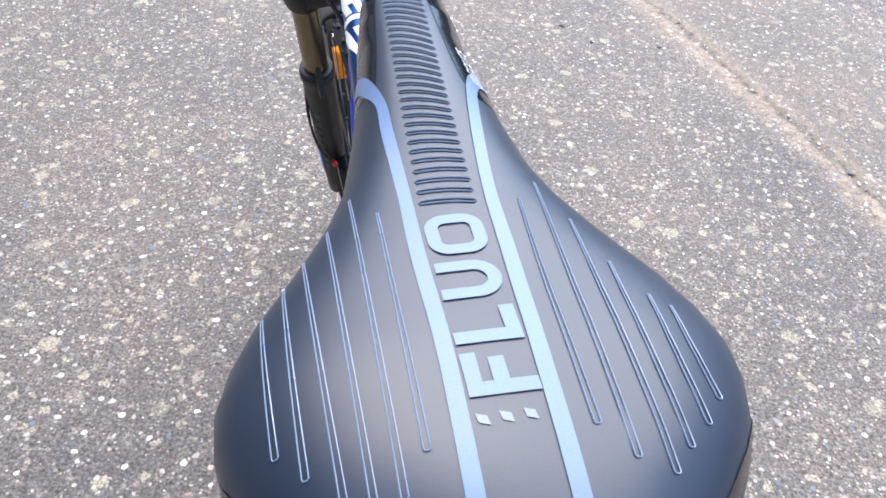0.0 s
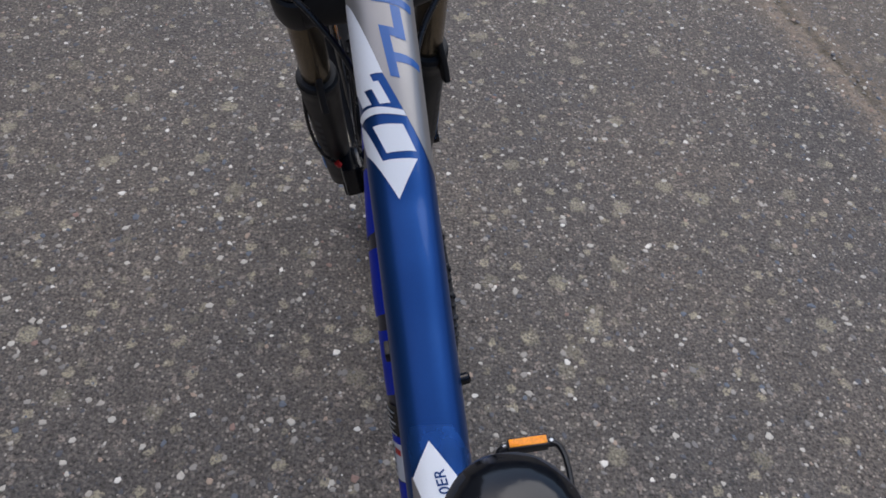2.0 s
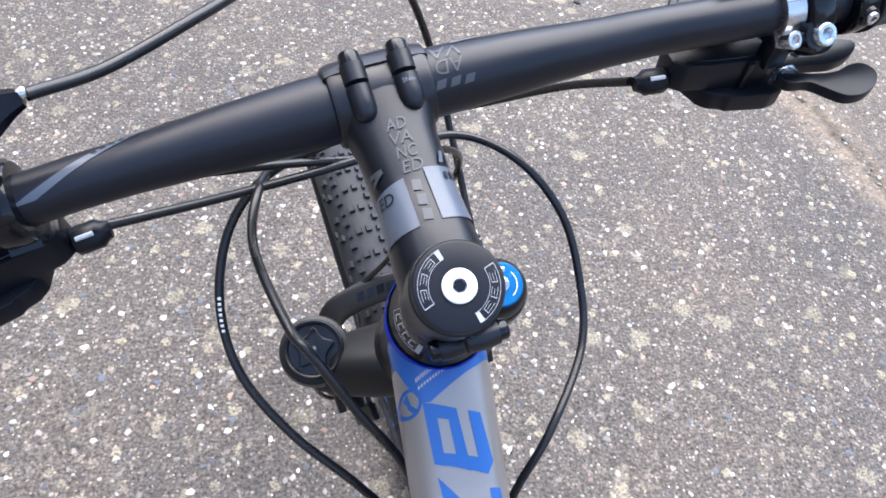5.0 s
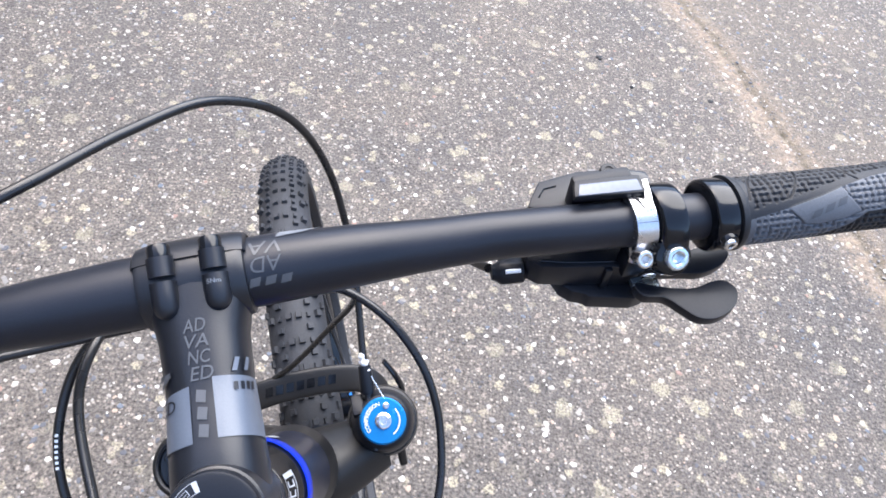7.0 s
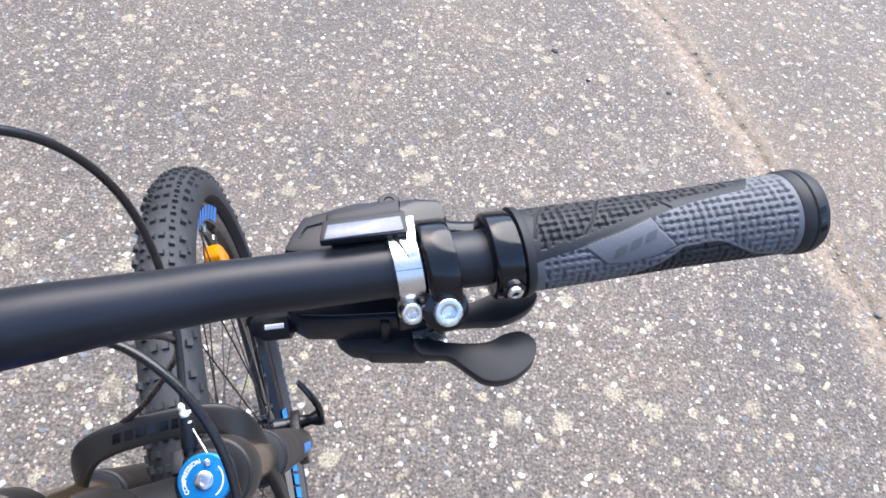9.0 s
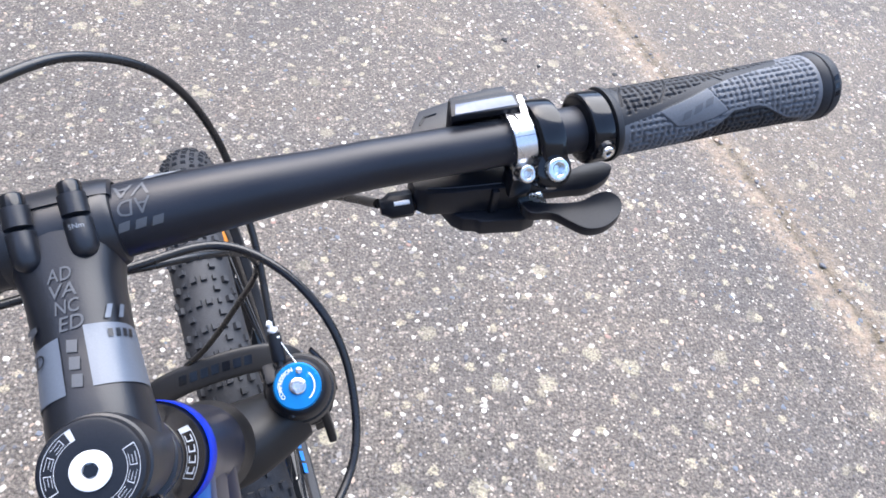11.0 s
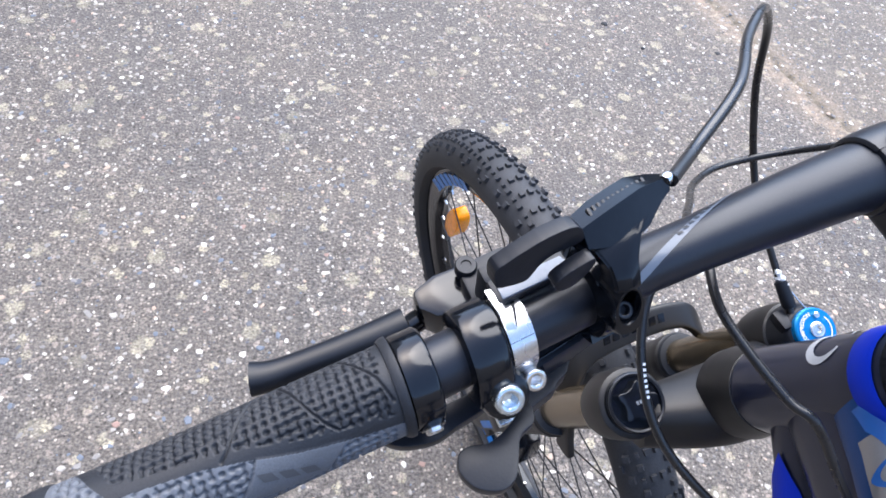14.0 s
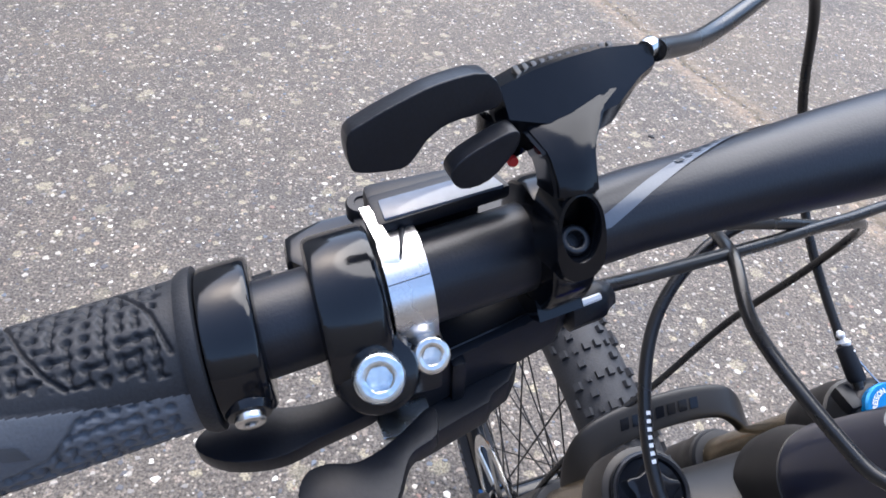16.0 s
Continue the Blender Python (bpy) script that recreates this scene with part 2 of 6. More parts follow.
# ---- ground: old asphalt with exposed chippings and a sandy joint ----
JOINT = [(0.62, 3.9), (0.93, 2.95), (1.03, 2.68), (1.09, 2.45), (1.14, 2.22), (1.19, 2.02), (1.235, 1.85), (1.27, 1.68), (1.30, 1.52), (1.325, 1.38), (1.37, 1.05), (1.42, 0.5)]


def build_ground():
    step = 0.0125
    xs, ys = np.arange(-2.4, 2.8, step), np.arange(-0.6, 4.4, step)
    X, Y = np.meshgrid(xs, ys)
    near = np.full(X.shape, 9.0)
    side = np.full(X.shape, 9.0)
    for (x0, y0), (x1, y1) in zip(JOINT, JOINT[1:]):
        dx, dy = x1 - x0, y1 - y0
        t = np.clip(((X - x0) * dx + (Y - y0) * dy) / (dx * dx + dy * dy), 0, 1)
        ox, oy = X - x0 - t * dx, Y - y0 - t * dy
        d = np.hypot(ox, oy)
        s = np.where(ox * -dy + oy * dx > 0, d, -d)
        side = np.where(d < near, s, side)
        near = np.minimum(near, d)
    wob = 0.006 * np.sin(Y * 37 + X * 11) + 0.005 * np.sin(Y * 83 + 1.3) + 0.004 * np.sin(Y * 151 + X * 60)
    edge = np.abs(side + wob)
    Z = 0.0016 * np.sin(X * 9 + 0.7 * Y) * np.sin(Y * 7) + 0.0008 * np.sin(X * 31 + Y * 17) - 0.006 * np.exp(-(edge / 0.011) ** 2)
    rim = np.minimum.reduce([X - xs[0], xs[-1] - X, Y - ys[0], ys[-1] - Y])
    Z *= np.clip(rim / 0.1, 0, 1)
    ny, nx = X.shape
    verts = np.stack([X, Y, Z], -1).reshape(-1, 3)
    idx = np.arange(nx * ny).reshape(ny, nx)
    quads = np.stack([idx[:-1, :-1], idx[:-1, 1:], idx[1:, 1:], idx[1:, :-1]], -1).reshape(-1, 4)
    far = np.array([(-300, -300, 0), (300, -300, 0), (300, 300, 0), (-300, 300, 0)], float)
    n = len(verts)
    c = [idx[0, 0], idx[0, -1], idx[-1, -1], idx[-1, 0]]
    ring = [(n, n + 1, c[1], c[0]), (n + 1, n + 2, c[2], c[1]), (n + 2, n + 3, c[3], c[2]), (n + 3, n, c[0], c[3])]
    me = bpy.data.meshes.new("ground")
    me.from_pydata(np.vstack([verts, far]).tolist(), [], quads.tolist() + [tuple(int(v) for v in r) for r in ring])
    sand = me.attributes.new("sand", "FLOAT", "POINT")
    moss = me.attributes.new("moss", "FLOAT", "POINT")
    beyond = me.attributes.new("beyond", "FLOAT", "POINT")
    sv = np.exp(-(np.abs(side + 0.02 + wob) / 0.065) ** 2).reshape(-1)
    mv = np.exp(-(edge / 0.016) ** 2).reshape(-1)
    bv = (np.clip((side + wob) / 0.02, 0, 1) * np.clip(1.6 - near / 0.5, 0, 1)).reshape(-1)
    beyond.data.foreach_set("value", np.append(bv, [0] * 4).astype(np.float32))
    sand.data.foreach_set("value", np.append(sv, [0] * 4).astype(np.float32))
    moss.data.foreach_set("value", np.append(mv, [0] * 4).astype(np.float32))
    me.polygons.foreach_set("use_smooth", [True] * len(me.polygons))
    return me


def ground_material():
    m = bpy.data.materials.new("worn_asphalt")
    m.use_nodes = True
    nt = m.node_tree
    N, L, b = nt.nodes, nt.links, nt.nodes["Principled BSDF"]
    at = N.new("ShaderNodeTexCoord")

    def noise_of(scale, detail=4.0, rough=0.6):
        n = N.new("ShaderNodeTexNoise")
        n.inputs["Scale"].default_value, n.inputs["Detail"].default_value, n.inputs["Roughness"].default_value = scale, detail, rough
        L.new(at.outputs["Object"], n.inputs["Vector"])
        return n.outputs["Fac"]

    def cells(scale):
        v = N.new("ShaderNodeTexVoronoi")
        v.inputs["Scale"].default_value = scale
        L.new(at.outputs["Object"], v.inputs["Vector"])
        return v

    def ramp(src, stops):
        r = N.new("ShaderNodeValToRGB")
        for k, (p, c) in enumerate(stops):
            e = r.color_ramp.elements[k] if k < 2 else r.color_ramp.elements.new(p)
            e.position, e.color = p, (*c, 1)
        L.new(src, r.inputs["Fac"])
        return r.outputs["Color"]

    def mix(a, c, f, mode="MIX"):
        x = N.new("ShaderNodeMix")
        x.data_type, x.blend_type = "RGBA", mode
        for s, v in (("A", a), ("B", c), ("Factor", f)):
            if hasattr(v, "links"):
                L.new(v, x.inputs[s])
            else:
                x.inputs[s].default_value = v
        return x.outputs["Result"]

    base = ramp(noise_of(160, 6, 0.7), [(0.34, (0.024, 0.023, 0.023)), (0.66, (0.200, 0.186, 0.175))])
    v = cells(150)
    sep = N.new("ShaderNodeSeparateColor")
    L.new(v.outputs["Color"], sep.inputs["Color"])
    chip = ramp(sep.outputs["Red"], [(0.0, (0.060, 0.062, 0.068)), (1.0, (0.40, 0.375, 0.34)), (0.35, (0.12, 0.115, 0.112)), (0.6, (0.185, 0.170, 0.158)), (0.8, (0.25, 0.23, 0.212))])
    inside = ramp(v.outputs["Distance"], [(0.30, (1, 1, 1)), (0.52, (0, 0, 0))])
    pick = ramp(sep.outputs["Green"], [(0.38, (0, 0, 0)), (0.45, (1, 1, 1))])
    col = mix(base, chip, mix(inside, pick, 1.0, "MULTIPLY"))
    col = mix(col, ramp(noise_of(2.2, 5), [(0.3, (0.82, 0.83, 0.85)), (0.7, (1.20, 1.14, 1.06))]), 1.0, "MULTIPLY")
    col = mix(col, ramp(noise_of(26, 5), [(0.3, (0.84, 0.84, 0.84)), (0.7, (1.14, 1.14, 1.14))]), 1.0, "MULTIPLY")
    # pale lichen blotches with ragged edges
    warp = N.new("ShaderNodeMix")
    warp.data_type, warp.blend_type = "RGBA", "LINEAR_LIGHT"
    warp.inputs["Factor"].default_value = 0.012
    tex = N.new("ShaderNodeTexNoise")
    tex.inputs["Scale"].default_value, tex.inputs["Detail"].default_value = 90, 4
    L.new(at.outputs["Object"], tex.inputs["Vector"])
    L.new(at.outputs["Object"], warp.inputs["A"])
    L.new(tex.outputs["Color"], warp.inputs["B"])
    for scale, size, chance, tint in ((13, 0.27, 0.84, (0.41, 0.385, 0.285)), (29, 0.31, 0.78, (0.44, 0.405, 0.300)), (55, 0.36, 0.74, (0.32, 0.275, 0.242))):
        blot = N.new("ShaderNodeTexVoronoi")
        blot.inputs["Scale"].default_value = scale
        L.new(warp.outputs["Result"], blot.inputs["Vector"])
        tone = N.new("ShaderNodeSeparateColor")
        L.new(blot.outputs["Color"], tone.inputs["Color"])
        inner = ramp(blot.outputs["Distance"], [(size * 0.75, (1, 1, 1)), (size, (0, 0, 0))])
        picked = ramp(tone.outputs["Blue"], [(chance, (0, 0, 0)), (chance + 0.16, (0.8, 0.8, 0.8))])
        holes = ramp(noise_of(230, 4, 0.7), [(0.42, (0.15, 0.15, 0.15)), (0.54, (1, 1, 1))])
        col = mix(col, (*tint, 1), mix(mix(inner, picked, 1.0, "MULTIPLY"), holes, 1.0, "MULTIPLY"))
    for name, tint, much in (("beyond", (0.150, 0.128, 0.100, 1), 0.42), ("sand", (0.33, 0.262, 0.195, 1), 0.9), ("moss", (0.052, 0.046, 0.026, 1), 1.0)):
        a = N.new("ShaderNodeAttribute")
        a.attribute_name = name
        f = N.new("ShaderNodeMath")
        f.operation = "MULTIPLY"
        L.new(a.outputs["Fac"], f.inputs[0])
        L.new(ramp(noise_of(45, 5, 0.7), [(0.36, (0, 0, 0)), (0.62, (much, much, much))]), f.inputs[1])
        col = mix(col, tint, f.outputs[0])
    col = mix(col, (1.03, 1.0, 0.96, 1), 1.0, "MULTIPLY")
    L.new(col, b.inputs["Base Color"])
    b.inputs["Roughness"].default_value = 0.82
    bn = N.new("ShaderNodeBump")
    bn.inputs["Strength"].default_value, bn.inputs["Distance"].default_value = 1.0, 0.0029
    add = N.new("ShaderNodeMath")
    add.operation = "SUBTRACT"
    L.new(noise_of(300, 5, 0.7), add.inputs[0])
    L.new(v.outputs["Distance"], add.inputs[1])
    L.new(add.outputs[0], bn.inputs["Height"])
    L.new(bn.outputs["Normal"], b.inputs["Normal"])
    return m


ASPHALT = ground_material()
ground_mesh = build_ground()
ground_mesh.materials.append(ASPHALT)
tagged(new("ground", ground_mesh), "worn grey asphalt with chippings and a sandy joint", "ground", kind="structure")


def chipping_material():
    m = bpy.data.materials.new("stone_chippings")
    m.use_nodes = True
    nt, b = m.node_tree, m.node_tree.nodes["Principled BSDF"]
    g = nt.nodes.new("ShaderNodeNewGeometry")
    r = nt.nodes.new("ShaderNodeValToRGB")
    r.color_ramp.interpolation = "CONSTANT"
    tones = [(0.0, (0.085, 0.090, 0.105)), (0.18, (0.19, 0.18, 0.17)), (0.36, (0.30, 0.28, 0.25)), (0.54, (0.39, 0.36, 0.315)), (0.66, (0.11, 0.13, 0.165)),
             (0.74, (0.37, 0.28, 0.215)), (0.80, (0.26, 0.165, 0.135)), (0.82, (0.50, 0.47, 0.415)), (0.955, (0.72, 0.69, 0.63))]
    for k, (p, c) in enumerate(tones):
        e = r.color_ramp.elements[k] if k < 2 else r.color_ramp.elements.new(p)
        e.position, e.color = p, (*c, 1)
    nt.links.new(g.outputs["Random Per Island"], r.inputs["Fac"])
    n = nt.nodes.new("ShaderNodeTexNoise")
    n.inputs["Scale"].default_value, n.inputs["Detail"].default_value = 350, 4
    x = nt.nodes.new("ShaderNodeMix")
    x.data_type, x.blend_type = "RGBA", "OVERLAY"
    x.inputs["Factor"].default_value = 0.45
    nt.links.new(r.outputs["Color"], x.inputs["A"])
    nt.links.new(n.outputs["Fac"], x.inputs["B"])
    nt.links.new(x.outputs["Result"], b.inputs["Base Color"])
    b.inputs["Roughness"].default_value = 0.6
    return m


def build_chippings(count=24000):
    rng = np.random.default_rng(7)
    cx, cy = rng.uniform(-1.6, 2.1, count), rng.uniform(0.30, 3.7, count)
    r = 0.0023 + 0.0072 * rng.random(count) ** 2.6
    k = 6
    ang = (np.arange(k) * 2 * np.pi / k)[None] + rng.uniform(0, 6.28, count)[:, None] + rng.uniform(-0.35, 0.35, (count, k))
    rad = r[:, None] * rng.uniform(0.7, 1.25, (count, k)) 
    squash = rng.uniform(0.6, 1.0, count)[:, None]
    dx, dy = rad * np.cos(ang), rad * np.sin(ang) * squash
    turn = rng.uniform(0, 3.14, count)[:, None]
    dx, dy = dx * np.cos(turn) - dy * np.sin(turn), dx * np.sin(turn) + dy * np.cos(turn)
    ground = 0.0016 * np.sin(cx * 9 + 0.7 * cy) * np.sin(cy * 7) + 0.0008 * np.sin(cx * 31 + cy * 17)
    h = (0.0003 + 0.10 * r * rng.uniform(0.4, 1.3, count))
    low = np.stack([cx[:, None] + dx, cy[:, None] + dy, np.repeat((ground - 0.0012)[:, None], k, 1)], -1)
    top = np.stack([cx[:, None] + 0.72 * dx, cy[:, None] + 0.72 * dy, (ground + h)[:, None] + 0.05 * rad * rng.uniform(-1, 1, (count, k))], -1)
    mid = np.stack([cx, cy, ground + h * 1.15], -1)[:, None]
    verts = np.concatenate([low, top, mid], 1).reshape(-1, 3)
    base = (np.arange(count) * (2 * k + 1))[:, None, None]
    i = np.arange(k)
    j = (i + 1) % k
    sides = np.stack([i, j, j + k, i + k], -1)[None] + base
    tops = np.stack([i + k, j + k, np.full(k, 2 * k)], -1)[None] + base
    me = bpy.data.meshes.new("asphalt_chippings")
    me.from_pydata(verts.tolist(), [], sides.reshape(-1, 4).tolist() + tops.reshape(-1, 3).tolist())
    me.materials.append(chipping_material())
    return me


tagged(new("asphalt_chippings", build_chippings()), "mixed pale, tan and dark stone chippings set in asphalt", "gravel", kind="stuff")


def tar_spot(x, y, r, seed):
    """A small flat lump of tar with an uneven outline."""
    rng = random.Random(seed)
    edge = [(math.cos(a) * r * k, math.sin(a) * r * k) for a, k in ((2 * math.pi * i / 14, rng.uniform(0.7, 1.2)) for i in range(14))]
    bm = finish(loft([[(px * q, py * q, z) for px, py in edge] for q, z in ((1.0, -0.002), (0.92, 0.0015), (0.55, 0.0034))]))
    me = bpy.data.meshes.new("tar_spot")
    bm.to_mesh(me)
    bm.free()
    me.materials.append(RUBBER)
    ob = tagged(new("tar_spot", me), "small black tar spot stuck to the asphalt", "tar spot", "tar spots on the asphalt")
    ob.matrix_world = pose(x, y, 0.0005)


for n, (x, y, r) in enumerate(((0.94, 2.34, 0.009), (0.615, 2.49, 0.011), (0.70, 2.36, 0.006))):
    tar_spot(x, y, r, n)


# ---- plain walls out of sight, added to dim the low sky and left side ----
PLASTER = mat("unseen_wall_plaster", (0.20, 0.19, 0.175), 0.85, 0.0, 0.25, 40, 1.5, 0.3)
for name, lo, hi in (("unseen_wall_west", (-4.7, -9.0, 0), (-4.5, 14.0, 6.0)), ("unseen_wall_east", (11.0, -9.0, 0), (11.2, 14.0, 3.5)), ("unseen_wall_north", (-4.5, 13.8, 0), (11.0, 14.0, 4.0)), ("unseen_wall_south", (-4.5, -9.0, 0), (11.0, -8.8, 5.0))):
    wall_bm = finish(block(lo, hi, 0.02))
    wall_me = bpy.data.meshes.new(name)
    wall_bm.to_mesh(wall_me)
    wall_bm.free()
    wall_me.materials.append(PLASTER)
    tagged(new(name, wall_me), "plain grey wall, unseen, added to dim the low sky", "wall", kind="structure")

# ---- bicycle ----
bicycle = tagged(new("bicycle"), "blue, grey and black mountain bicycle standing on asphalt", "bicycle")
bicycle.matrix_world = pose(0.0707, 0.7624, -0.0203, 0.42, -6.0, 5.68)
FRONT = bicycle.matrix_world.inverted() @ pose(0.0736, 0.8434, -0.0129, 4.57, -7.24, 15.17)   # the bars are turned to the left
SADDLE_AT = bicycle.matrix_world.inverted() @ pose(0.0352, 0.7893, -0.0256, 1.69, -3.73, 6.28)
STEER = Vector((0, 0.3907, -0.9205))          # down the steering axis
TOP = Vector((0, 0, 1.012))                   # middle of the stem's top cap
FORK_AT = FRONT @ Matrix.Translation(TOP) @ pose(0, 0, 0, -3.6, -1.0) @ Matrix.Translation(-TOP)


def steer(h, r=0.0, a=0.0):
    """A point h down the steering axis, r from it, at the angle a (0: forward, 90 degrees: left)."""
    f = Vector((0, 0.9205, 0.3907))
    return TOP + STEER * h + f * (r * math.cos(a)) + Vector((-1, 0, 0)) * (r * math.sin(a))


# -- top tube --
def tube_top(y):
    return lerp_table(y, [-0.45, -0.40, -0.325, -0.26, -0.194, -0.125, -0.047, 0, 0.03], [0.743, 0.755, 0.780, 0.804, 0.833, 0.869, 0.908, 0.935, 0.950])


def tube_half(y):
    return lerp_table(y, [-0.4, -0.2, 0], [0.0185, 0.0205, 0.0225])


def on_tube(x, y, lift=0.0003):
    a, b = tube_half(y), 0.022
    u = min(abs(x) / a, 0.996)
    c = (1 - u ** 2.6) ** (1 / 2.6)
    n = Vector((math.copysign(u ** 1.6 / a, x), 0, c ** 1.6 / b)).normalized()
    return Vector((math.copysign(u * a, x), y, tube_top(y) - b + b * c)) + n * lift


def oval(a, b, n, k=36):
    out = []
    for i in range(k):
        t = 2 * math.pi * i / k
        c, s = math.cos(t), math.sin(t)
        out.append((math.copysign(abs(c) ** (2 / n), c) * a, math.copysign(abs(s) ** (2 / n), s) * b))
    return out


def build_frame():
    ys = sorted([0.02 - 0.01 * k for k in range(48)] + [-0.047, -0.125, -0.194, -0.325], reverse=True)
    tube = part("top_tube", loft([[(x, y, tube_top(y) - 0.022 + z) for x, z in oval(tube_half(y), 0.022, 2.6, 112)] for y in ys]), NAVY, bicycle, "navy metallic top tube with grey, white and blue graphics")
    mm = lambda pts: [(x / 1000, y / 1000) for x, y in pts]
    part("grey_field", wrap([mm([(-22.4, 4), (22.4, 4), (21.4, -60), (20.8, -120), (20.4, -176), (14.9, -163.5), (-3.7, -121.8), (-13, -97), (-22, -64)])], on_tube, 0.0013), GREYPAINT, tube)
    top = lambda x, y: on_tube(x, y, 0.0006)
    part("head_field", wrap([mm([(-22.2, 16), (-21.2, 6), (-17, -4), (-11, -13.5), (-7.3, -13.9), (15.5, -1.9), (21.5, 3), (22, 16)])], top, 0.0013), BLUE, tube)
    strokes = [[(-11, -13.3), (-5.8, -15.4), (-5, -38.5), (-9.7, -36.8)], [(-11, -13.3), (3.2, -18.1), (3.7, -22.9), (-10.6, -18.9)], [(-1.2, -16.8), (3.2, -18.1), (5.6, -41.7), (0.4, -39.9)],
               [(-10, -32.4), (15.7, -38.6), (12.5, -43.5), (-9.7, -36.8)], [(8.1, -19.3), (13.3, -20.3), (15.7, -38.6), (9.9, -43.1)],
               [(-9.3, -41.8), (-8.4, -49.4), (5.4, -65.9), (17.2, -54.3), (16.7, -48.5), (12.3, -48.7), (12.2, -54.7), (6.1, -59.5)],
               [(-6.6, -64), (-6, -69.4), (18, -74.9), (18.9, -68.9)]]
    strokes2 = [[(-5.6, -72.7), (18.5, -78.2), (18, -83.5), (-5, -78)], [(5.7, -80.9), (11.6, -82.7), (13, -102.7), (6.9, -101.7)], [(-2.8, -92.9), (8, -96.1), (13, -102.7), (3.4, -100.1)],
                [(-2.8, -92.9), (3.1, -95.2), (6.5, -125.8), (0.9, -124.3)], [(4.6, -110.3), (19, -112.8), (19, -117.3), (5.3, -116.2)]]
    part("model_lettering", wrap([mm(p) for p in strokes + strokes2], top), BLUE, tube)
    part("white_wedge", wrap([mm([(-21.9, -64.6), (-3.7, -121.8), (-11.6, -120.8), (-9.9, -125.5), (-7, -126), (-1.1, -139.7), (-7.6, -139.3), (-11.3, -129.5), (-16, -128.1), (-12.5, -138), (-18.1, -136), (-20.9, -122), (-21.4, -95)]),
                              mm([(-20.8, -137.4), (6.1, -144.4), (7.5, -147.8), (-19.7, -142.5)]), mm([(-13.5, -150.2), (4.7, -152.3), (10.5, -167.5), (-7.2, -167.3)]),
                              mm([(-20.2, -142.5), (-9.9, -171.0), (10.8, -171.8), (-3, -193.6), (-18.8, -162), (-20.4, -150)])], top, 0.0013), WHITE, tube)
    part("rear_cap_field", wrap([mm([(-13, -314), (10.3, -316.2), (17.5, -328), (15, -345), (9, -345), (-3.4, -322), (-14, -338), (-15.5, -322)])], on_tube), FILM, tube, "clear film patch over the navy paint")
    part("rear_grey_field", wrap([mm([(-15, -338), (-17, -430), (17.5, -430), (18.3, -345), (10, -342)])], on_tube, 0.0015), GREYPAINT, tube)
    part("white_diamond", wrap([mm([(-3.5, -323), (9, -341.5), (9.9, -386), (8, -412), (-14, -339)])], top), WHITE, tube)
    part("size_lettering", word("29.0ER", 0.0215, 0.0062, lambda u, v: on_tube(0.0016 - v * 0.97 - 0.18 * u, -0.3485 + u, 0.0009), 0.01), NAVY, tube)
    # badge: ring with a slanted check mark, left of the lettering
    ring = []
    for k in range(40):
        a0, a1 = 2 * math.pi * k / 40, 2 * math.pi * (k + 1) / 40
        ring.append([(-16.5 + r * math.cos(a), -12.0 + r * math.sin(a)) for r, a in ((5.6, a0), (5.6, a1), (4.2, a1), (4.2, a0))])
    part("badge", wrap([mm(p) for p in ring] + [mm([(-19, -10), (-13, -15.5), (-15, -16.5), (-17.5, -13.5), (-17, -8)])], top), BLUE, tube)
    rows = []
    for k, (ln, off) in enumerate(((13.5, 0), (17.5, 0.8))):
        x0, y0 = -12.3 + 0.6 * k, -5.6 - 2.9 * k
        for i in range(13):
            u = ln / 13 * i
            rows.append([(x0 + u + d, y0 + 0.42 * (u + d) + e) for d, e in ((0, 0), (ln / 13 * 0.62, 0), (ln / 13 * 0.62, 1.7 - 0.5 * k), (0, 1.7 - 0.5 * k))])
    part("small_print", wrap([mm(p) for p in rows], lambda x, y: on_tube(x, y, 0.0009)), PALE, tube)
    # head tube with flared top
    h0, h1 = 0.070, 0.186
    htube = part("head_tube", lathe([(h0, 0.0215), (h0 + 0.004, 0.0235), (h0 + 0.03, 0.0238), (0.13, 0.0240), (0.165, 0.0250), (h1 - 0.004, 0.0258), (h1, 0.0250)], TOP, STEER, 36), DARKNAVY, bicycle, "dark navy head tube", FORK_AT)
    part("blue_band", lathe([(h0 + 0.003, 0.0238), (h0 + 0.004, 0.0243), (h0 + 0.017, 0.0247), (h0 + 0.018, 0.0241)], TOP, STEER, 36, False), ROYAL, htube)
    def on_head(u, v):
        """u: turn from the front to the left; v: metres up from the tube's middle."""
        h = 0.128 - v
        r = lerp_table(h, [0.07, 0.10, 0.13, 0.165, 0.182], [0.0215, 0.0238, 0.0240, 0.0250, 0.0258]) + 0.0005
        return steer(h, r, u)
    loop, strip = [], []
    for i in range(40):
        t = radians(25 + 318 * i / 39)
        k = 0.12 + 0.26 * math.sin(math.pi * i / 39)
        for out, q in ((loop, 1.0), (strip, 1.0 - k)):
            out.append((0.22 + 0.64 * q * math.sin(t), 0.0180 + 0.0130 * q * math.cos(t)))
    part("emblem", wrap([[loop[i], loop[i + 1], strip[i + 1], strip[i]] for i in range(len(loop) - 1)], on_head, 0.06), PALE, htube, "pale grey looped emblem")
    # wedge where the tubes run into the head tube
    part("gusset", loft([[(x * w, y, z0 + z) for x, z in oval(1, hh, 2.6)] for y, w, z0, hh in ((-0.10, 0.0185, 0.84, 0.030), (-0.04, 0.021, 0.86, 0.040), (0.0, 0.0225, 0.885, 0.040), (0.035, 0.021, 0.893, 0.036))]), DARKNAVY, bicycle, "dark navy tube junction")
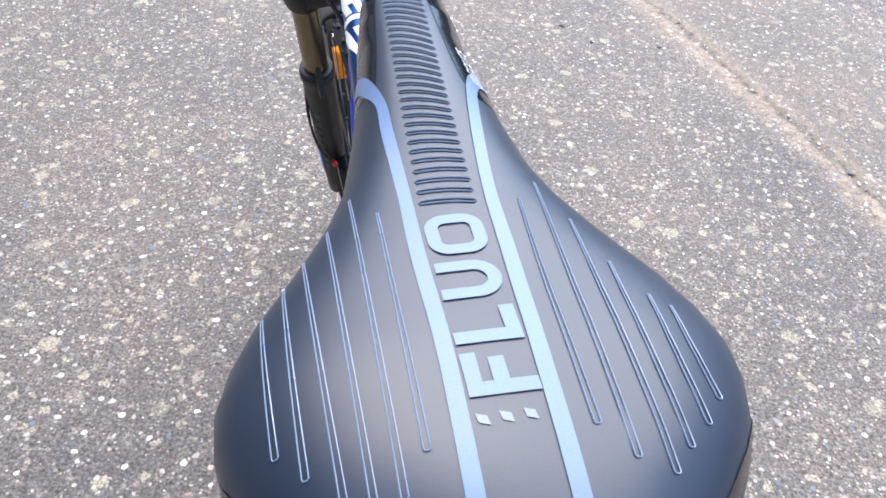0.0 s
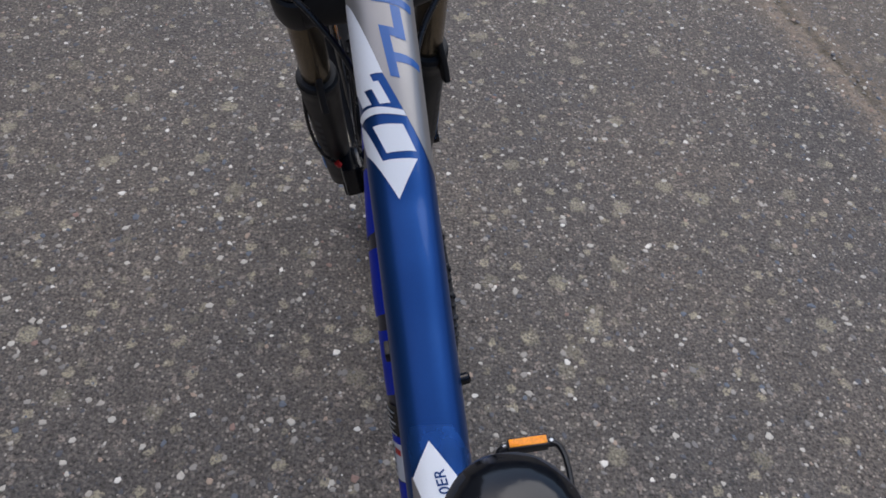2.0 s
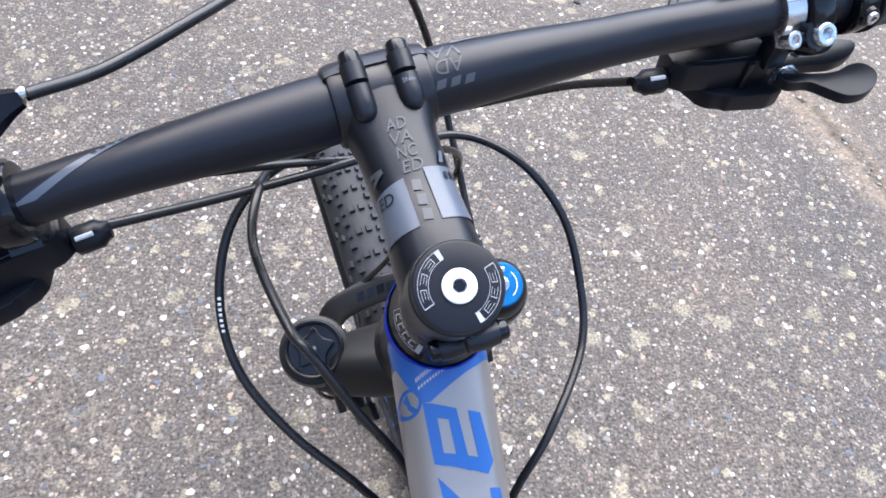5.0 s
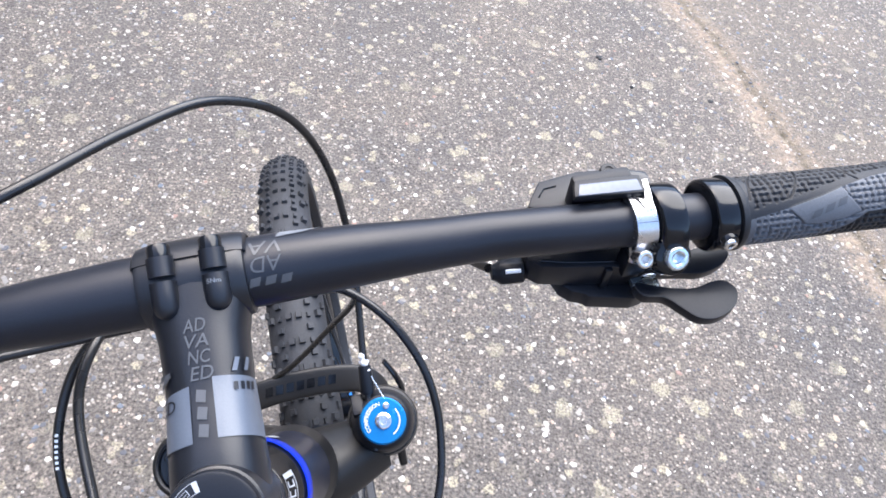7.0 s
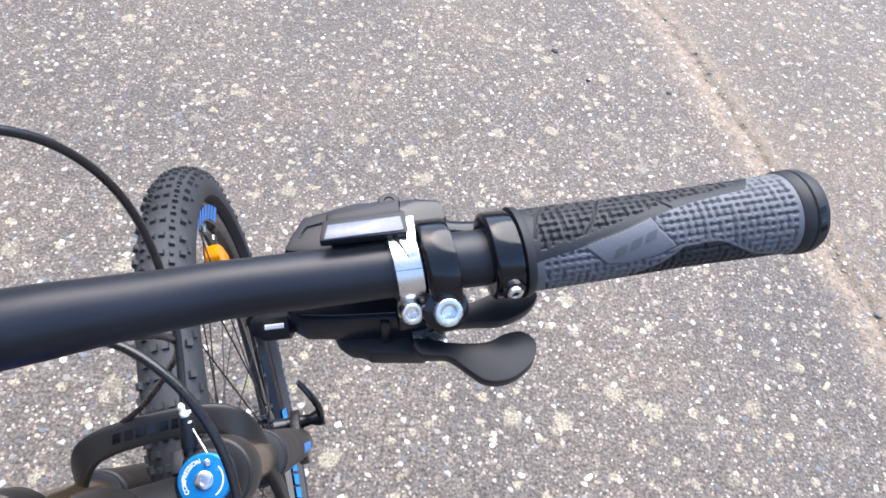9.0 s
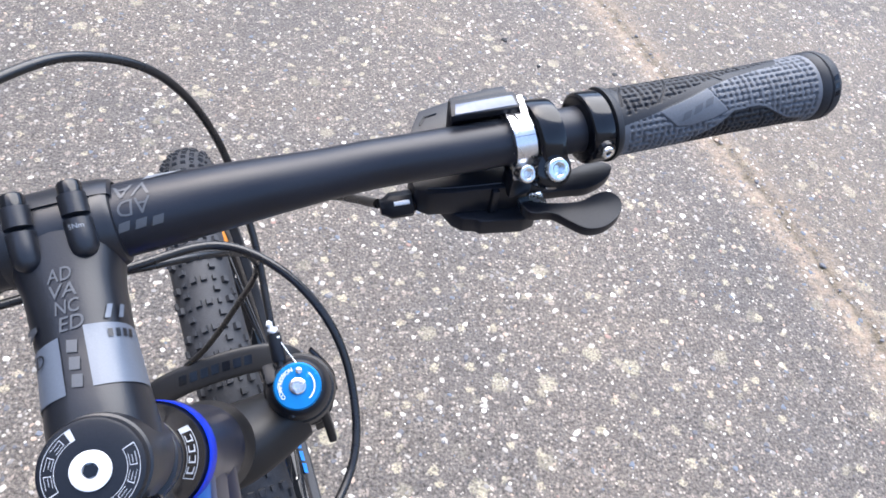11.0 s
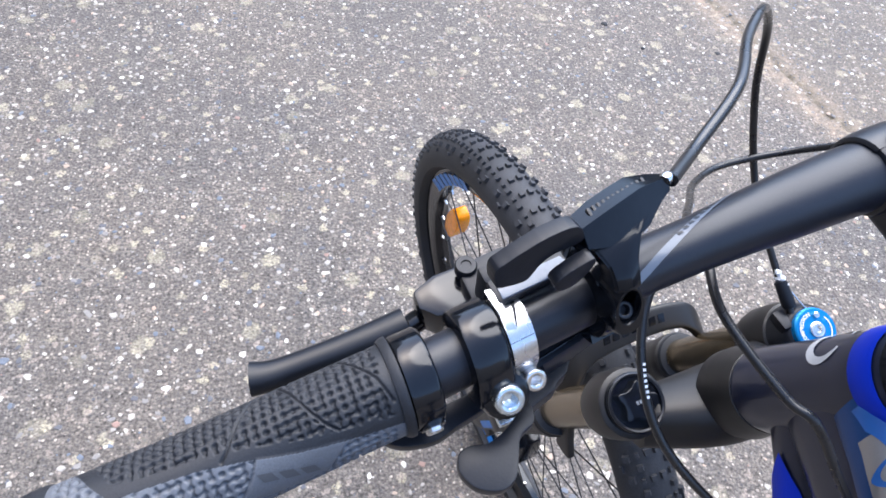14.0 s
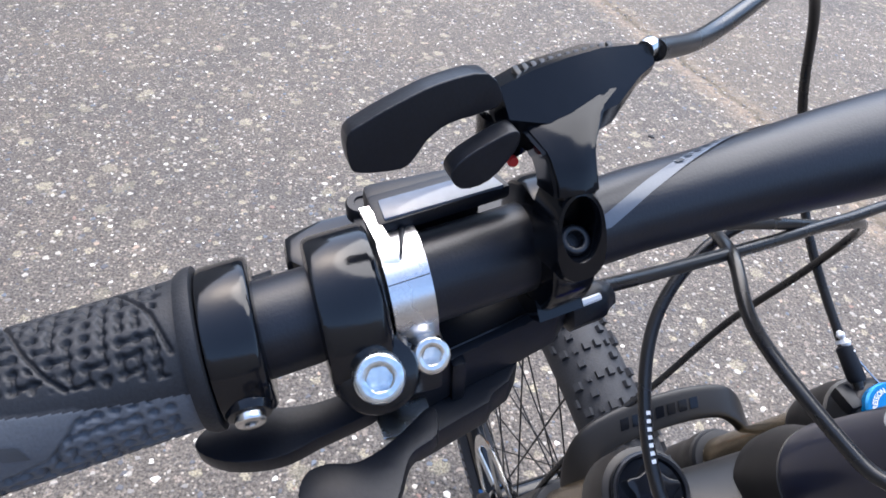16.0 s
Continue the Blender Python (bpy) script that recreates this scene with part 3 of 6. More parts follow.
    # down tube, swept from the head tube to the bottom bracket
    dpath = [(0.002, 0.045, 0.865), (0.002, -0.03, 0.79), (-0.003, -0.14, 0.66), (-0.003, -0.25, 0.50), (0, -0.36, 0.33)]
    down_radius = lambda t: lerp_table(t, [0, 0.12, 0.24, 0.42, 0.8, 1.0], [0.020, 0.0205, 0.0235, 0.0300, 0.0310, 0.028])
    dt = part("down_tube", sweep(dpath, down_radius, 28, 10), DARKNAVY, bicycle, "dark navy down tube with royal blue panels")
    d = [Vector(p) for p in dpath]
    def on_down(u, v):
        k = min(int(u * 4), 3)
        t = u * 4 - k
        p = d[k].lerp(d[k + 1], t)
        ax = (d[k + 1] - d[k]).normalized()
        side = Vector((-1, 0, 0))
        upv = side.cross(ax)
        if upv.z < 0:
            upv = -upv
        r = down_radius(u) + 0.0014
        return p + side * (r * math.cos(v)) + upv * (r * math.sin(v))
    part("blue_panel", wrap([[(0.055, 0.10), (0.10, 0.60), (0.17, 1.05), (0.30, 1.05), (0.36, -1.1), (0.22, -1.1), (0.12, -0.6)]], on_down, 0.06), ROYAL, dt)
    for k in range(6):
        q = 0.335 + 0.096 * k
        part("slanted_block", wrap([[(q + 0.030, -0.8), (q + 0.112, -0.8), (q + 0.076, 1.05), (q, 1.05)]], on_down, 0.06), ROYAL, dt)
    above = lambda u, v: on_down(u, v) + Vector((-0.0006, 0, 0.0004))
    label = part("black_label", wrap([[(0.628, 0.05), (0.668, 0.05), (0.664, 0.75), (0.624, 0.75)]], above, 0.06), GLOSS, dt, "small black label with pale print")
    higher = lambda u, v: on_down(u, v) + Vector((-0.0011, 0, 0.0008))
    part("label_print", wrap([[(0.634 + 0.007 * k, 0.14), (0.6365 + 0.007 * k, 0.14), (0.6362 + 0.007 * k, 0.62 - 0.1 * (k % 2)), (0.6337 + 0.007 * k, 0.62 - 0.1 * (k % 2))] for k in range(5)], higher, 0.06), PALE, label)
    label = part("white_label", wrap([[(0.678, 0.05), (0.728, 0.05), (0.724, 0.75), (0.674, 0.75)]], above, 0.06), WHITE, dt, "small white label with red and black marks")
    part("label_mark", wrap([[(0.682, 0.40), (0.690, 0.40), (0.690, 0.68), (0.682, 0.68)]], higher, 0.06), RED, label)
    part("label_print", wrap([[(0.682 + 0.008 * k, 0.12), (0.686 + 0.008 * k, 0.12), (0.686 + 0.008 * k, 0.34), (0.682 + 0.008 * k, 0.34)] for k in range(5)], higher, 0.06), STEM, label)
    # seat tube and bottom bracket carry the saddle
    part("seat_tube", sweep([(0, -0.36, 0.33), (0, -0.42, 0.52), (0, -0.475, 0.70), (0, -0.492, 0.765)], 0.0175, 24, 6), DARKNAVY, bicycle, "dark navy seat tube")
    part("bottom_bracket", lathe([(-0.037, 0.023), (0.037, 0.023)], (0, -0.36, 0.33), (1, 0, 0)), DARKNAVY, bicycle)
    part("seat_clamp", lathe([(0, 0.0195), (0.003, 0.021), (0.013, 0.021), (0.016, 0.0195)], (0, -0.4905, 0.757), (0, -0.26, 0.965)), PLASTIC, bicycle)
    part("seat_post", sweep([(0, -0.485, 0.74), (0, -0.545, 0.965)], 0.0136, 20, 6), STEM, bicycle, "black seat post")
    for s in (-1, 1):
        part("chain_stay", sweep([(s * 0.025, -0.37, 0.335), (s * 0.045, -0.55, 0.34), (s * 0.066, -0.765, 0.376)], lambda t: 0.012 - 0.004 * t, 14), DARKNAVY, bicycle)
        part("seat_stay", sweep([(s * 0.014, -0.485, 0.74), (s * 0.045, -0.60, 0.58), (s * 0.066, -0.765, 0.378)], 0.0085, 14), DARKNAVY, bicycle)
    # housing clips and bottle bosses on the flank
    part("cable_stop", block((-0.0235, -0.262, 0.762), (-0.0185, -0.252, 0.772), 0.001), PLASTIC, bicycle)
    part("cable_tie_boss", lathe([(0, 0.0035), (0.005, 0.0035), (0.006, 0.0025)], (0.019, -0.287, 0.776), (1, 0.1, 0.1), 14), GLOSS, bicycle)


build_frame()


# -- saddle --
SY = [-0.676, -0.668, -0.660, -0.648, -0.640, -0.632, -0.622, -0.613, -0.603, -0.592, -0.575, -0.560, -0.545, -0.52, -0.485, -0.46, -0.4415, -0.431, -0.424, -0.4203]
SW = [0.018, 0.032, 0.040, 0.0495, 0.0550, 0.0590, 0.0618, 0.0625, 0.0605, 0.0560, 0.0455, 0.0370, 0.0308, 0.0262, 0.0223, 0.0198, 0.0172, 0.0162, 0.0118, 0.0055]
SZ = [1.002, 1.006, 1.009, 1.0115, 1.0125, 1.013, 1.0135, 1.0135, 1.013, 1.0127, 1.0125, 1.0125, 1.013, 1.0135, 1.0145, 1.015, 1.0145, 1.0125, 1.0095, 1.006]


def nose_round(y):
    """1 along the body, falling to nearly nothing at the rounded tip."""
    t = clamp01((y + 0.4415) / 0.0212)
    return 0.97 * max(1 - t ** 2.05, 0.0) ** (1 / 2.05) + 0.03


def saddle_half(y):
    if y > -0.4415:
        return 0.0172 * nose_round(y)
    return lerp_table(y, SY, SW)


def saddle_depth(y):
    if y > -0.4415:
        return 0.0140 * nose_round(y)
    return 0.030 - 0.0156 * clamp01((y + 0.475) / 0.0335)


def saddle_top(y):
    if y > -0.46:
        return 1.0150 - 0.0020 * clamp01((y + 0.46) / 0.0185) - (0.0140 * (1 - nose_round(y)) if y > -0.4415 else 0)
    return lerp_table(y, SY, SZ)


def saddle_mid(y):
    """The saddle is clamped a touch askew."""
    return 0.0016 + 0.0004 * clamp01((-0.47 - y) / 0.1)


def on_saddle(x, y, lift=0.0003):
    w, h, n = saddle_half(y), saddle_depth(y), 2.5
    mid = saddle_mid(y)
    x -= mid
    u = min(abs(x) / w, 0.998)
    c = (1 - u ** n) ** (1 / n)
    nm = Vector((math.copysign(u ** (n - 1) / w, x), 0, c ** (n - 1) / h)).normalized()
    return Vector((mid + (x if abs(x) < w else math.copysign(w, x)), y, saddle_top(y) - h + h * c)) + nm * lift


def build_saddle():
    rings = []
    body = [q for q in SY if q < -0.4416]
    dense = body + [(a + b) / 2 for a, b in zip(body, body[1:])] + [-0.4415 + 0.0212 * math.sin(math.pi / 2 * k / 16) for k in range(17)]
    dense = sorted(set(dense + [-0.4525, -0.447]))
    for y in dense:
        w, z, h, n = saddle_half(y), saddle_top(y), saddle_depth(y), 2.5
        ring = []
        for i in range(29):
            t = math.pi * i / 28
            c, s = math.cos(t), math.sin(t)
            ring.append((math.copysign(abs(c) ** (2 / n), c) * w, y, z - h + h * s ** (2 / n)))
        k = nose_round(y)
        ring += [(-w * 0.93, y, z - h - 0.007 * k), (-w * 0.6, y, z - h - 0.009 * k), (0, y, z - h - 0.006 * k), (w * 0.6, y, z - h - 0.009 * k), (w * 0.93, y, z - h - 0.007 * k)]
        rings.append([(x + saddle_mid(y), b, c) for x, b, c in ring])
    saddle = part("saddle", loft(rings), SADDLE, bicycle, "dark grey saddle with pale stripes and embossed lines", SADDLE_AT, 60)
    near = lambda x, y: on_saddle(x, y, 0.0002)
    up = lambda x, y: on_saddle(x, y, 0.0004)
    # gloss black inlay down both flanks of the nose and round its tip
    inner = [(0.0138, -0.507), (0.0124, -0.495), (0.0113, -0.480), (0.0104, -0.465), (0.0096, -0.452), (0.0086, -0.444), (0.0068, -0.4382), (0.0040, -0.4350), (0.0001, -0.4340)]
    outer = [(saddle_half(q) * 0.992, q) for q in (-0.507, -0.495, -0.480, -0.465, -0.452, -0.441, -0.4320)] + [(0.0085, -0.4245), (0.0001, -0.4214)]
    ring = [(-x, y) for x, y in inner] + inner[::-1] + [(0.0160, -0.5185)], [(-x, y) for x, y in outer] + outer[::-1] + [(saddle_half(-0.5185) * 0.992, -0.5185)]
    part("nose_inlay", wrap([[ring[0][i], ring[1][i], ring[1][i + 1], ring[0][i + 1]] for i in range(len(ring[0]) - 1)], near, 0.003), GLOSS, saddle, "gloss black nose inlay")
    left_lines = [(-0.0180, -0.570, -0.0140, -0.639), (-0.0250, -0.558, -0.0190, -0.647), (-0.0315, -0.568, -0.0245, -0.647), (-0.0380, -0.576, -0.0300, -0.645), (-0.0430, -0.584, -0.0370, -0.639), (-0.0480, -0.593, -0.0430, -0.633)]
    right_lines = [(0.0190, -0.570, 0.0190, -0.638), (0.0255, -0.561, 0.0250, -0.645), (0.0310, -0.577, 0.0320, -0.648), (0.0360, -0.594, 0.0370, -0.643), (0.0420, -0.605, 0.0430, -0.638), (0.0465, -0.608, 0.0482, -0.632)]
    for s in (-1, 1):
        o = (-0.0143, -0.0139, -0.0122, -0.0114, -0.0092, -0.0080) if s < 0 else (0.0166, 0.0155, 0.0136, 0.0138, 0.0138, 0.0142)
        ys = (-0.519, -0.536, -0.565, -0.589, -0.62, -0.668)
        w = [0.0030, 0.0035, 0.0034, 0.0037, 0.0036, 0.0036]
        back = 0.0125 if s > 0 else 0.0
        out_edge = [(s * saddle_half(-0.494 - back) * 0.985, -0.4940 - back), (s * 0.0200, -0.4975 - back), (s * 0.0175, -0.5075 - back * 0.8)] + list(zip(o, ys))[1 if s > 0 else 0:]
        in_edge = [(s * saddle_half(-0.482 - back) * 0.985, -0.4820 - back), (s * 0.0188, -0.4885 - back), (s * 0.0150, -0.5010 - back * 0.8)] + [(q - s * k, y) for q, y, k in zip(o, ys, w)][1 if s > 0 else 0:]
        a = [(v.x, v.y) for v in smooth_path([(x, y, 0) for x, y in out_edge], 5)]
        b = [(v.x, v.y) for v in smooth_path([(x, y, 0) for x, y in in_edge], 5)]
        part("side_stripe", wrap([[a[i], a[i + 1], b[i + 1], b[i]] for i in range(len(a) - 1)], up, 0.004), STRIPE, saddle, "pale blue grey stripe")
        for x0, y0, x1, y1 in left_lines if s < 0 else right_lines:
            pts = []
            for k in range(9):
                t = k / 8
                pts.append((x0 + (x1 - x0) * t - 0.0007 * (s > 0) * math.sin(math.pi * t), y0 + (y1 - y0) * t, 0.00025 + 0.00045 * t))
            loop = [(x - q, y) for x, y, q in pts] + [(pts[-1][0] - 0.0004, pts[-1][1] - 0.0004), (pts[-1][0] + 0.0004, pts[-1][1] - 0.0004)] + [(x + q, y) for x, y, q in reversed(pts)]
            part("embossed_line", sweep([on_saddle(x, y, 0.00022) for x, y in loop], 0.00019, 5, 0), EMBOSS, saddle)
    # gloss black edge round the tail
    for s in (-1, 1):
        ys = [-0.630 - 0.0035 * k for k in range(12)]
        rim = [(saddle_mid(q) + s * saddle_half(q) * (0.985 - 0.115 * clamp01(k / 6)), q) for k, q in enumerate(ys)]
        low = [(saddle_mid(q) + s * saddle_half(q) * 0.997, q) for q in ys]
        part("tail_edge", wrap([[rim[i], low[i], low[i + 1], rim[i + 1]] for i in range(11)], near, 0.003), GLOSS, saddle, "gloss black tail edge")
    # cross ribs along the middle of the nose: long flat loops, their shine painted pale
    y = -0.4405
    for k in range(30):
        x0, x1 = -0.0060 - 0.0006 * clamp01(k / 20), 0.0070
        drop = 0.0056 + 0.0016 * clamp01(k / 9) - 0.0062 * clamp01((k - 11) / 15)
        line = lambda e: [on_saddle(x0 + (x1 - x0) * t, y - e - drop * t + 0.0005 * math.sin(math.pi * t), 0.0002) for t in [i / 6 for i in range(7)]]
        one, two = line(0.0), line(0.0013)
        tips = [on_saddle(x0 - 0.0006, y - 0.0006, 0.0001)], [on_saddle(x1 + 0.0006, y - drop - 0.0007, 0.0001)]
        part("cross_rib", sweep(tips[0] + one + tips[1] + two[::-1], 0.00024, 5, 0, True), RIB, saddle)
        y -= 0.00443
    # bold condensed lettering, read from the side
    w, h = 3.3, 7.3
    box = lambda u0, u1, v0, v1: [(u0, v0), (u1, v0), (u1, v1), (u0, v1)]
    shapes = {"F": [box(0, w, -h, h), box(w, 10.8, h - w, h), box(w, 9.2, -1.6, 1.7)], "L": [box(13.4, 13.4 + w, -h, h), box(13.4 + w, 23.6, -h, w - h)]}
    def bend(cu, cv, a0, a1, ru, rv, n=10):
        """A quarter of a rounded stroke about a centre."""
        out = []
        for k in range(n):
            t0, t1 = radians(a0 + (a1 - a0) * k / n), radians(a0 + (a1 - a0) * (k + 1) / n)
            out.append([(cu + ru * math.cos(t0), cv + rv * math.sin(t0)), (cu + ru * math.cos(t1), cv + rv * math.sin(t1)), (cu + (ru - w) * math.cos(t1), cv + (rv - w) * math.sin(t1)), (cu + (ru - w) * math.cos(t0), cv + (rv - w) * math.sin(t0))])
        return out
    m0, r = 33.2, 6.2
    shapes["U"] = [box(m0 - r, m0 - r + w, -h + r, h), box(m0 + r - w, m0 + r, -h + r, h)] + bend(m0, -h + r, 180, 360, r, r, 18)
    m0, r = 49.6, 5.2
    shapes["O"] = [box(m0 - 7.4, m0 - 7.4 + w, r - h, h - r), box(m0 + 7.4 - w, m0 + 7.4, r - h, h - r), box(m0 - 7.4 + r, m0 + 7.4 - r, h - w, h), box(m0 - 7.4 + r, m0 + 7.4 - r, -h, w - h)]
    for cu, cv, a0 in ((m0 + 7.4 - r, h - r, 0), (m0 - 7.4 + r, h - r, 90), (m0 - 7.4 + r, r - h, 180), (m0 + 7.4 - r, r - h, 270)):
        shapes["O"] += bend(cu, cv, a0, a0 + 90, r, r)
    for polys in shapes.values():
        part("letter", wrap([[(u / 1000, v / 1000) for u, v in q] for q in polys], lambda u, v: on_saddle(0.0014 - v - 0.05 * (u - 0.0287), -0.6300 + u * 0.955, 0.0004), 0.003), STRIPE, saddle, "pale blue grey letter")
    for k in range(3):
        part("maker_mark", wrap([[(-0.0040 + 0.0047 * k, -0.6335), (-0.0018 + 0.0047 * k, -0.6342), (-0.0014 + 0.0047 * k, -0.6362), (-0.0036 + 0.0047 * k, -0.6355)]], near), RIB, saddle)
    part("side_lettering", word("ERGOLITE", 0.027, 0.0042, lambda u, v: on_saddle(0.0178 - v * 0.8 - 0.10 * u, -0.499 + u * 0.8, 0.0006), 0.01, 0.2), PALE, saddle)
    for s in (-1, 1):
        part("saddle_rail", sweep([(s * 0.006, -0.44, 0.977), (s * 0.010, -0.49, 0.968), (s * 0.021, -0.53, 0.963), (s * 0.022, -0.60, 0.965), (s * 0.028, -0.65, 0.976)], 0.0035, 10), STEEL, saddle)
    part("rail_clamp", block((-0.024, -0.565, 0.953), (0.024, -0.535, 0.970), 0.003), STEM, saddle)


build_saddle()


# -- fork, in the frame of the turned front end --
SX = 0.0635
SLIDE = Vector((0, 0.3907, -0.9205))


def leg(s, z):
    return Vector((s * SX - 0.002, 0.105 + (0.812 - z) * 0.4245, z))


def build_fork():
    # crown: arched bridge from leg to leg through the steerer
    secs = []
    for k in range(25):
        t = -1 + 2 * k / 24
        x = t * SX
        dip = 1 - t * t
        c = Vector((x - 0.002 * t * t, 0.088 + 0.017 * t * t, 0.786 + 0.010 * dip))
        hy, hz = 0.0175 + 0.010 * dip ** 2 + 0.002 * abs(t), 0.017 + 0.004 * dip
        q = Matrix.Rotation(radians(-23), 3, "X")
        secs.append([c + q @ Vector((0, a, b)) for a, b in oval(hy, hz, 2.8, 24)])
    crown = part("fork_crown", loft(secs), FORK, bicycle, "satin black fork crown", FORK_AT)
    part("crown_collar", lathe([(0.1865, 0.0235), (0.1875, 0.0252), (0.196, 0.0262), (0.208, 0.0290), (0.222, 0.0280)], TOP, STEER, 40), FORK, crown)
    for s in (-1, 1):
        p = leg(s, 0.807)
        part("crown_boss", lathe([(-0.002, 0.0195), (0.0, 0.0225), (0.010, 0.024), (0.030, 0.0235), (0.038, 0.0215)], p, SLIDE, 32), FORK, crown)
        part("stanchion", lathe([(0, 0.0165), (0.20, 0.0165)], p + SLIDE * 0.03, SLIDE, 32), STANCHION, bicycle, "bronze grey fork stanchion", FORK_AT)
        w = leg(s, 0.655)
        low = part("lower_leg", lathe([(0, 0.0215), (0.002, 0.0235), (0.012, 0.0238), (0.015, 0.0222), (0.03, 0.0222), (0.20, 0.0205), (0.285, 0.0180), (0.325, 0.0170), (0.335, 0.012)], w, SLIDE, 32), FORK, bicycle, "black fork lower leg", FORK_AT)
        part("wiper_seal", lathe([(-0.006, 0.0178), (-0.005, 0.0215), (-0.001, 0.0225), (0.0, 0.0215)], w, SLIDE, 32), RUBBER, low)
        part("dropout", prism(smooth_outline([(-0.02, -0.02), (0.02, -0.018), (0.045, 0.0), (0.03, 0.028), (-0.015, 0.03)], 4), 0.012, Matrix.Translation((s * 0.062 - 0.006, 0.30, 0.345)) @ pose(0, 0, 0, 90, 0, 90), 0.003), FORK, low)
        # blue stripe down the outside of the leg
        def on_leg(u, v, s=s, w=w):
            f = Vector((0, 0.9205, 0.3907))
            return w + SLIDE * u + (Vector((s, 0, 0)) * math.cos(v) + f * math.sin(v)) * (0.0228 - 0.008 * u)
        part("leg_stripe", wrap([[(0.175, -0.5), (0.26, -0.5), (0.25, 0.0), (0.165, 0.0)]], on_leg, 0.03), RIMBLUE, low)
        part("leg_lettering", wrap([[(0.08 + 0.02 * k, -1.1), (0.092 + 0.02 * k, -1.1), (0.092 + 0.02 * k, -0.7), (0.08 + 0.02 * k, -0.7)] for k in range(8)], on_leg, 0.03), FADED, low)
    # arch over the tyre: a broad flat strap with angled shoulders
    pts = smooth_path([(-0.067, 0.140, 0.640), (-0.066, 0.152, 0.675), (-0.061, 0.166, 0.710), (-0.049, 0.176, 0.731), (-0.028, 0.180, 0.738), (0.003, 0.181, 0.740), (0.034, 0.180, 0.738), (0.055, 0.176, 0.731), (0.067, 0.166, 0.710), (0.072, 0.152, 0.675), (0.073, 0.140, 0.640)], 5)
    pts = [c + SLIDE * 0.014 for c in pts]
    secs = []
    for i, c in enumerate(pts):
        t = (pts[min(i + 1, len(pts) - 1)] - pts[max(i - 1, 0)]).normalized()
        v = Vector((0, 0.84, 0.54))
        v = (v - t * v.dot(t)).normalized()
        n = t.cross(v)
        secs.append([c + v * a + n * b for a, b in oval(0.0110, 0.0040, 4.5, 24)])
    arch = part("fork_arch", loft(secs), FORK, bicycle, "flat black fork arch", FORK_AT)
    up = Vector((0, -0.54, 0.84))
    part("arch_lettering", wrap([[(-0.030 + 0.0085 * k, -0.0035), (-0.024 + 0.0085 * k, -0.0035), (-0.0225 + 0.0085 * k, 0.0035), (-0.0285 + 0.0085 * k, 0.0035)] for k in range(7)], lambda u, v: Vector((u + 0.003, 0.181, 0.740 - 2.2 * u * u)) + SLIDE * 0.014 + up * 0.0049 + Vector((0, 0.84, 0.54)) * v, 0.01), GLOSS, arch)
    # left leg: star-shaped air cap
    p = leg(-1, 0.807) - SLIDE * 0.002
    cap = part("air_cap", lathe([(0, 0.0195), (-0.004, 0.0195), (-0.005, 0.0185), (-0.005, 0.0165), (-0.003, 0.0160)], p, SLIDE, 36, True), GLOSS, bicycle, "black fluted fork air cap", FORK_AT)
    star = []
    for k in range(40):
        a = 2 * math.pi * k / 40
        r = 0.0112 + 0.0022 * math.cos(5 * a) + 0.0006 * math.cos(10 * a)
        star.append((r * math.cos(a), r * math.sin(a)))
    qm = Matrix.Translation(p - SLIDE * 0.002) @ (-SLIDE).to_track_quat("Z", "Y").to_matrix().to_4x4()
    part("star_grip", prism(star, 0.0072, qm, 0.0020, 3), GLOSS, cap, "gloss black star-shaped knob")
    part("cap_ring", lathe([(0.001, 0.0188), (-0.0058, 0.0188), (-0.0066, 0.0180), (-0.0058, 0.0168), (0.001, 0.0168)], p, SLIDE, 40, False), STEM, cap)
    part("cap_mark", wrap([[(-0.002, -0.0012), (-0.0003, -0.0012), (-0.0003, 0.0012), (-0.002, 0.0012)], [(0.0003, -0.0012), (0.002, -0.0012), (0.002, 0.0012), (0.0003, 0.0012)]], lambda u, v: qm @ Vector((u, v, 0.0075)), 0.01), PALEGREY, cap)
    # right leg: blue compression dial with cable stop
    p = leg(1, 0.803) - SLIDE * 0.004
    base = part("dial_base", lathe([(0, 0.021), (-0.008, 0.0208), (-0.016, 0.0185), (-0.019, 0.0170), (-0.020, 0.0155)], p, SLIDE, 36), PLASTIC, bicycle, "black base of the fork's compression dial", FORK_AT)
    q = p - SLIDE * 0.020
    dial = part("compression_dial", lathe([(0, 0.0148), (-0.0035, 0.0148), (-0.0045, 0.0138), (-0.0048, 0.0075)], q, SLIDE, 40), DIAL, bicycle, "blue anodised compression dial with white print", FORK_AT)
    part("dial_screw", lathe([(-0.004, 0.0052), (-0.006, 0.0052), (-0.0066, 0.0044), (-0.0066, 0.0024), (-0.0050, 0.0020)], q, SLIDE, 24), STEEL, dial)
    dm = Matrix.Translation(q - SLIDE * 0.0051) @ (-SLIDE).to_track_quat("Z", "Y").to_matrix().to_4x4()
    ax = [dm.inverted().to_3x3() @ Vector(v) for v in ((1, 0, 0), (0, 1, 0))]
    a_right = math.atan2(ax[0].y, ax[0].x)
    def round_dial(u, v):
        a = a_right + radians(150) - u / 0.0108
        return dm @ Vector(((0.0108 + v) * math.cos(a), (0.0108 + v) * math.sin(a), 0))
    part("dial_lettering", word("COMPRESSION", 0.022, 0.0026, round_dial, 0.02), WHITE, dial)
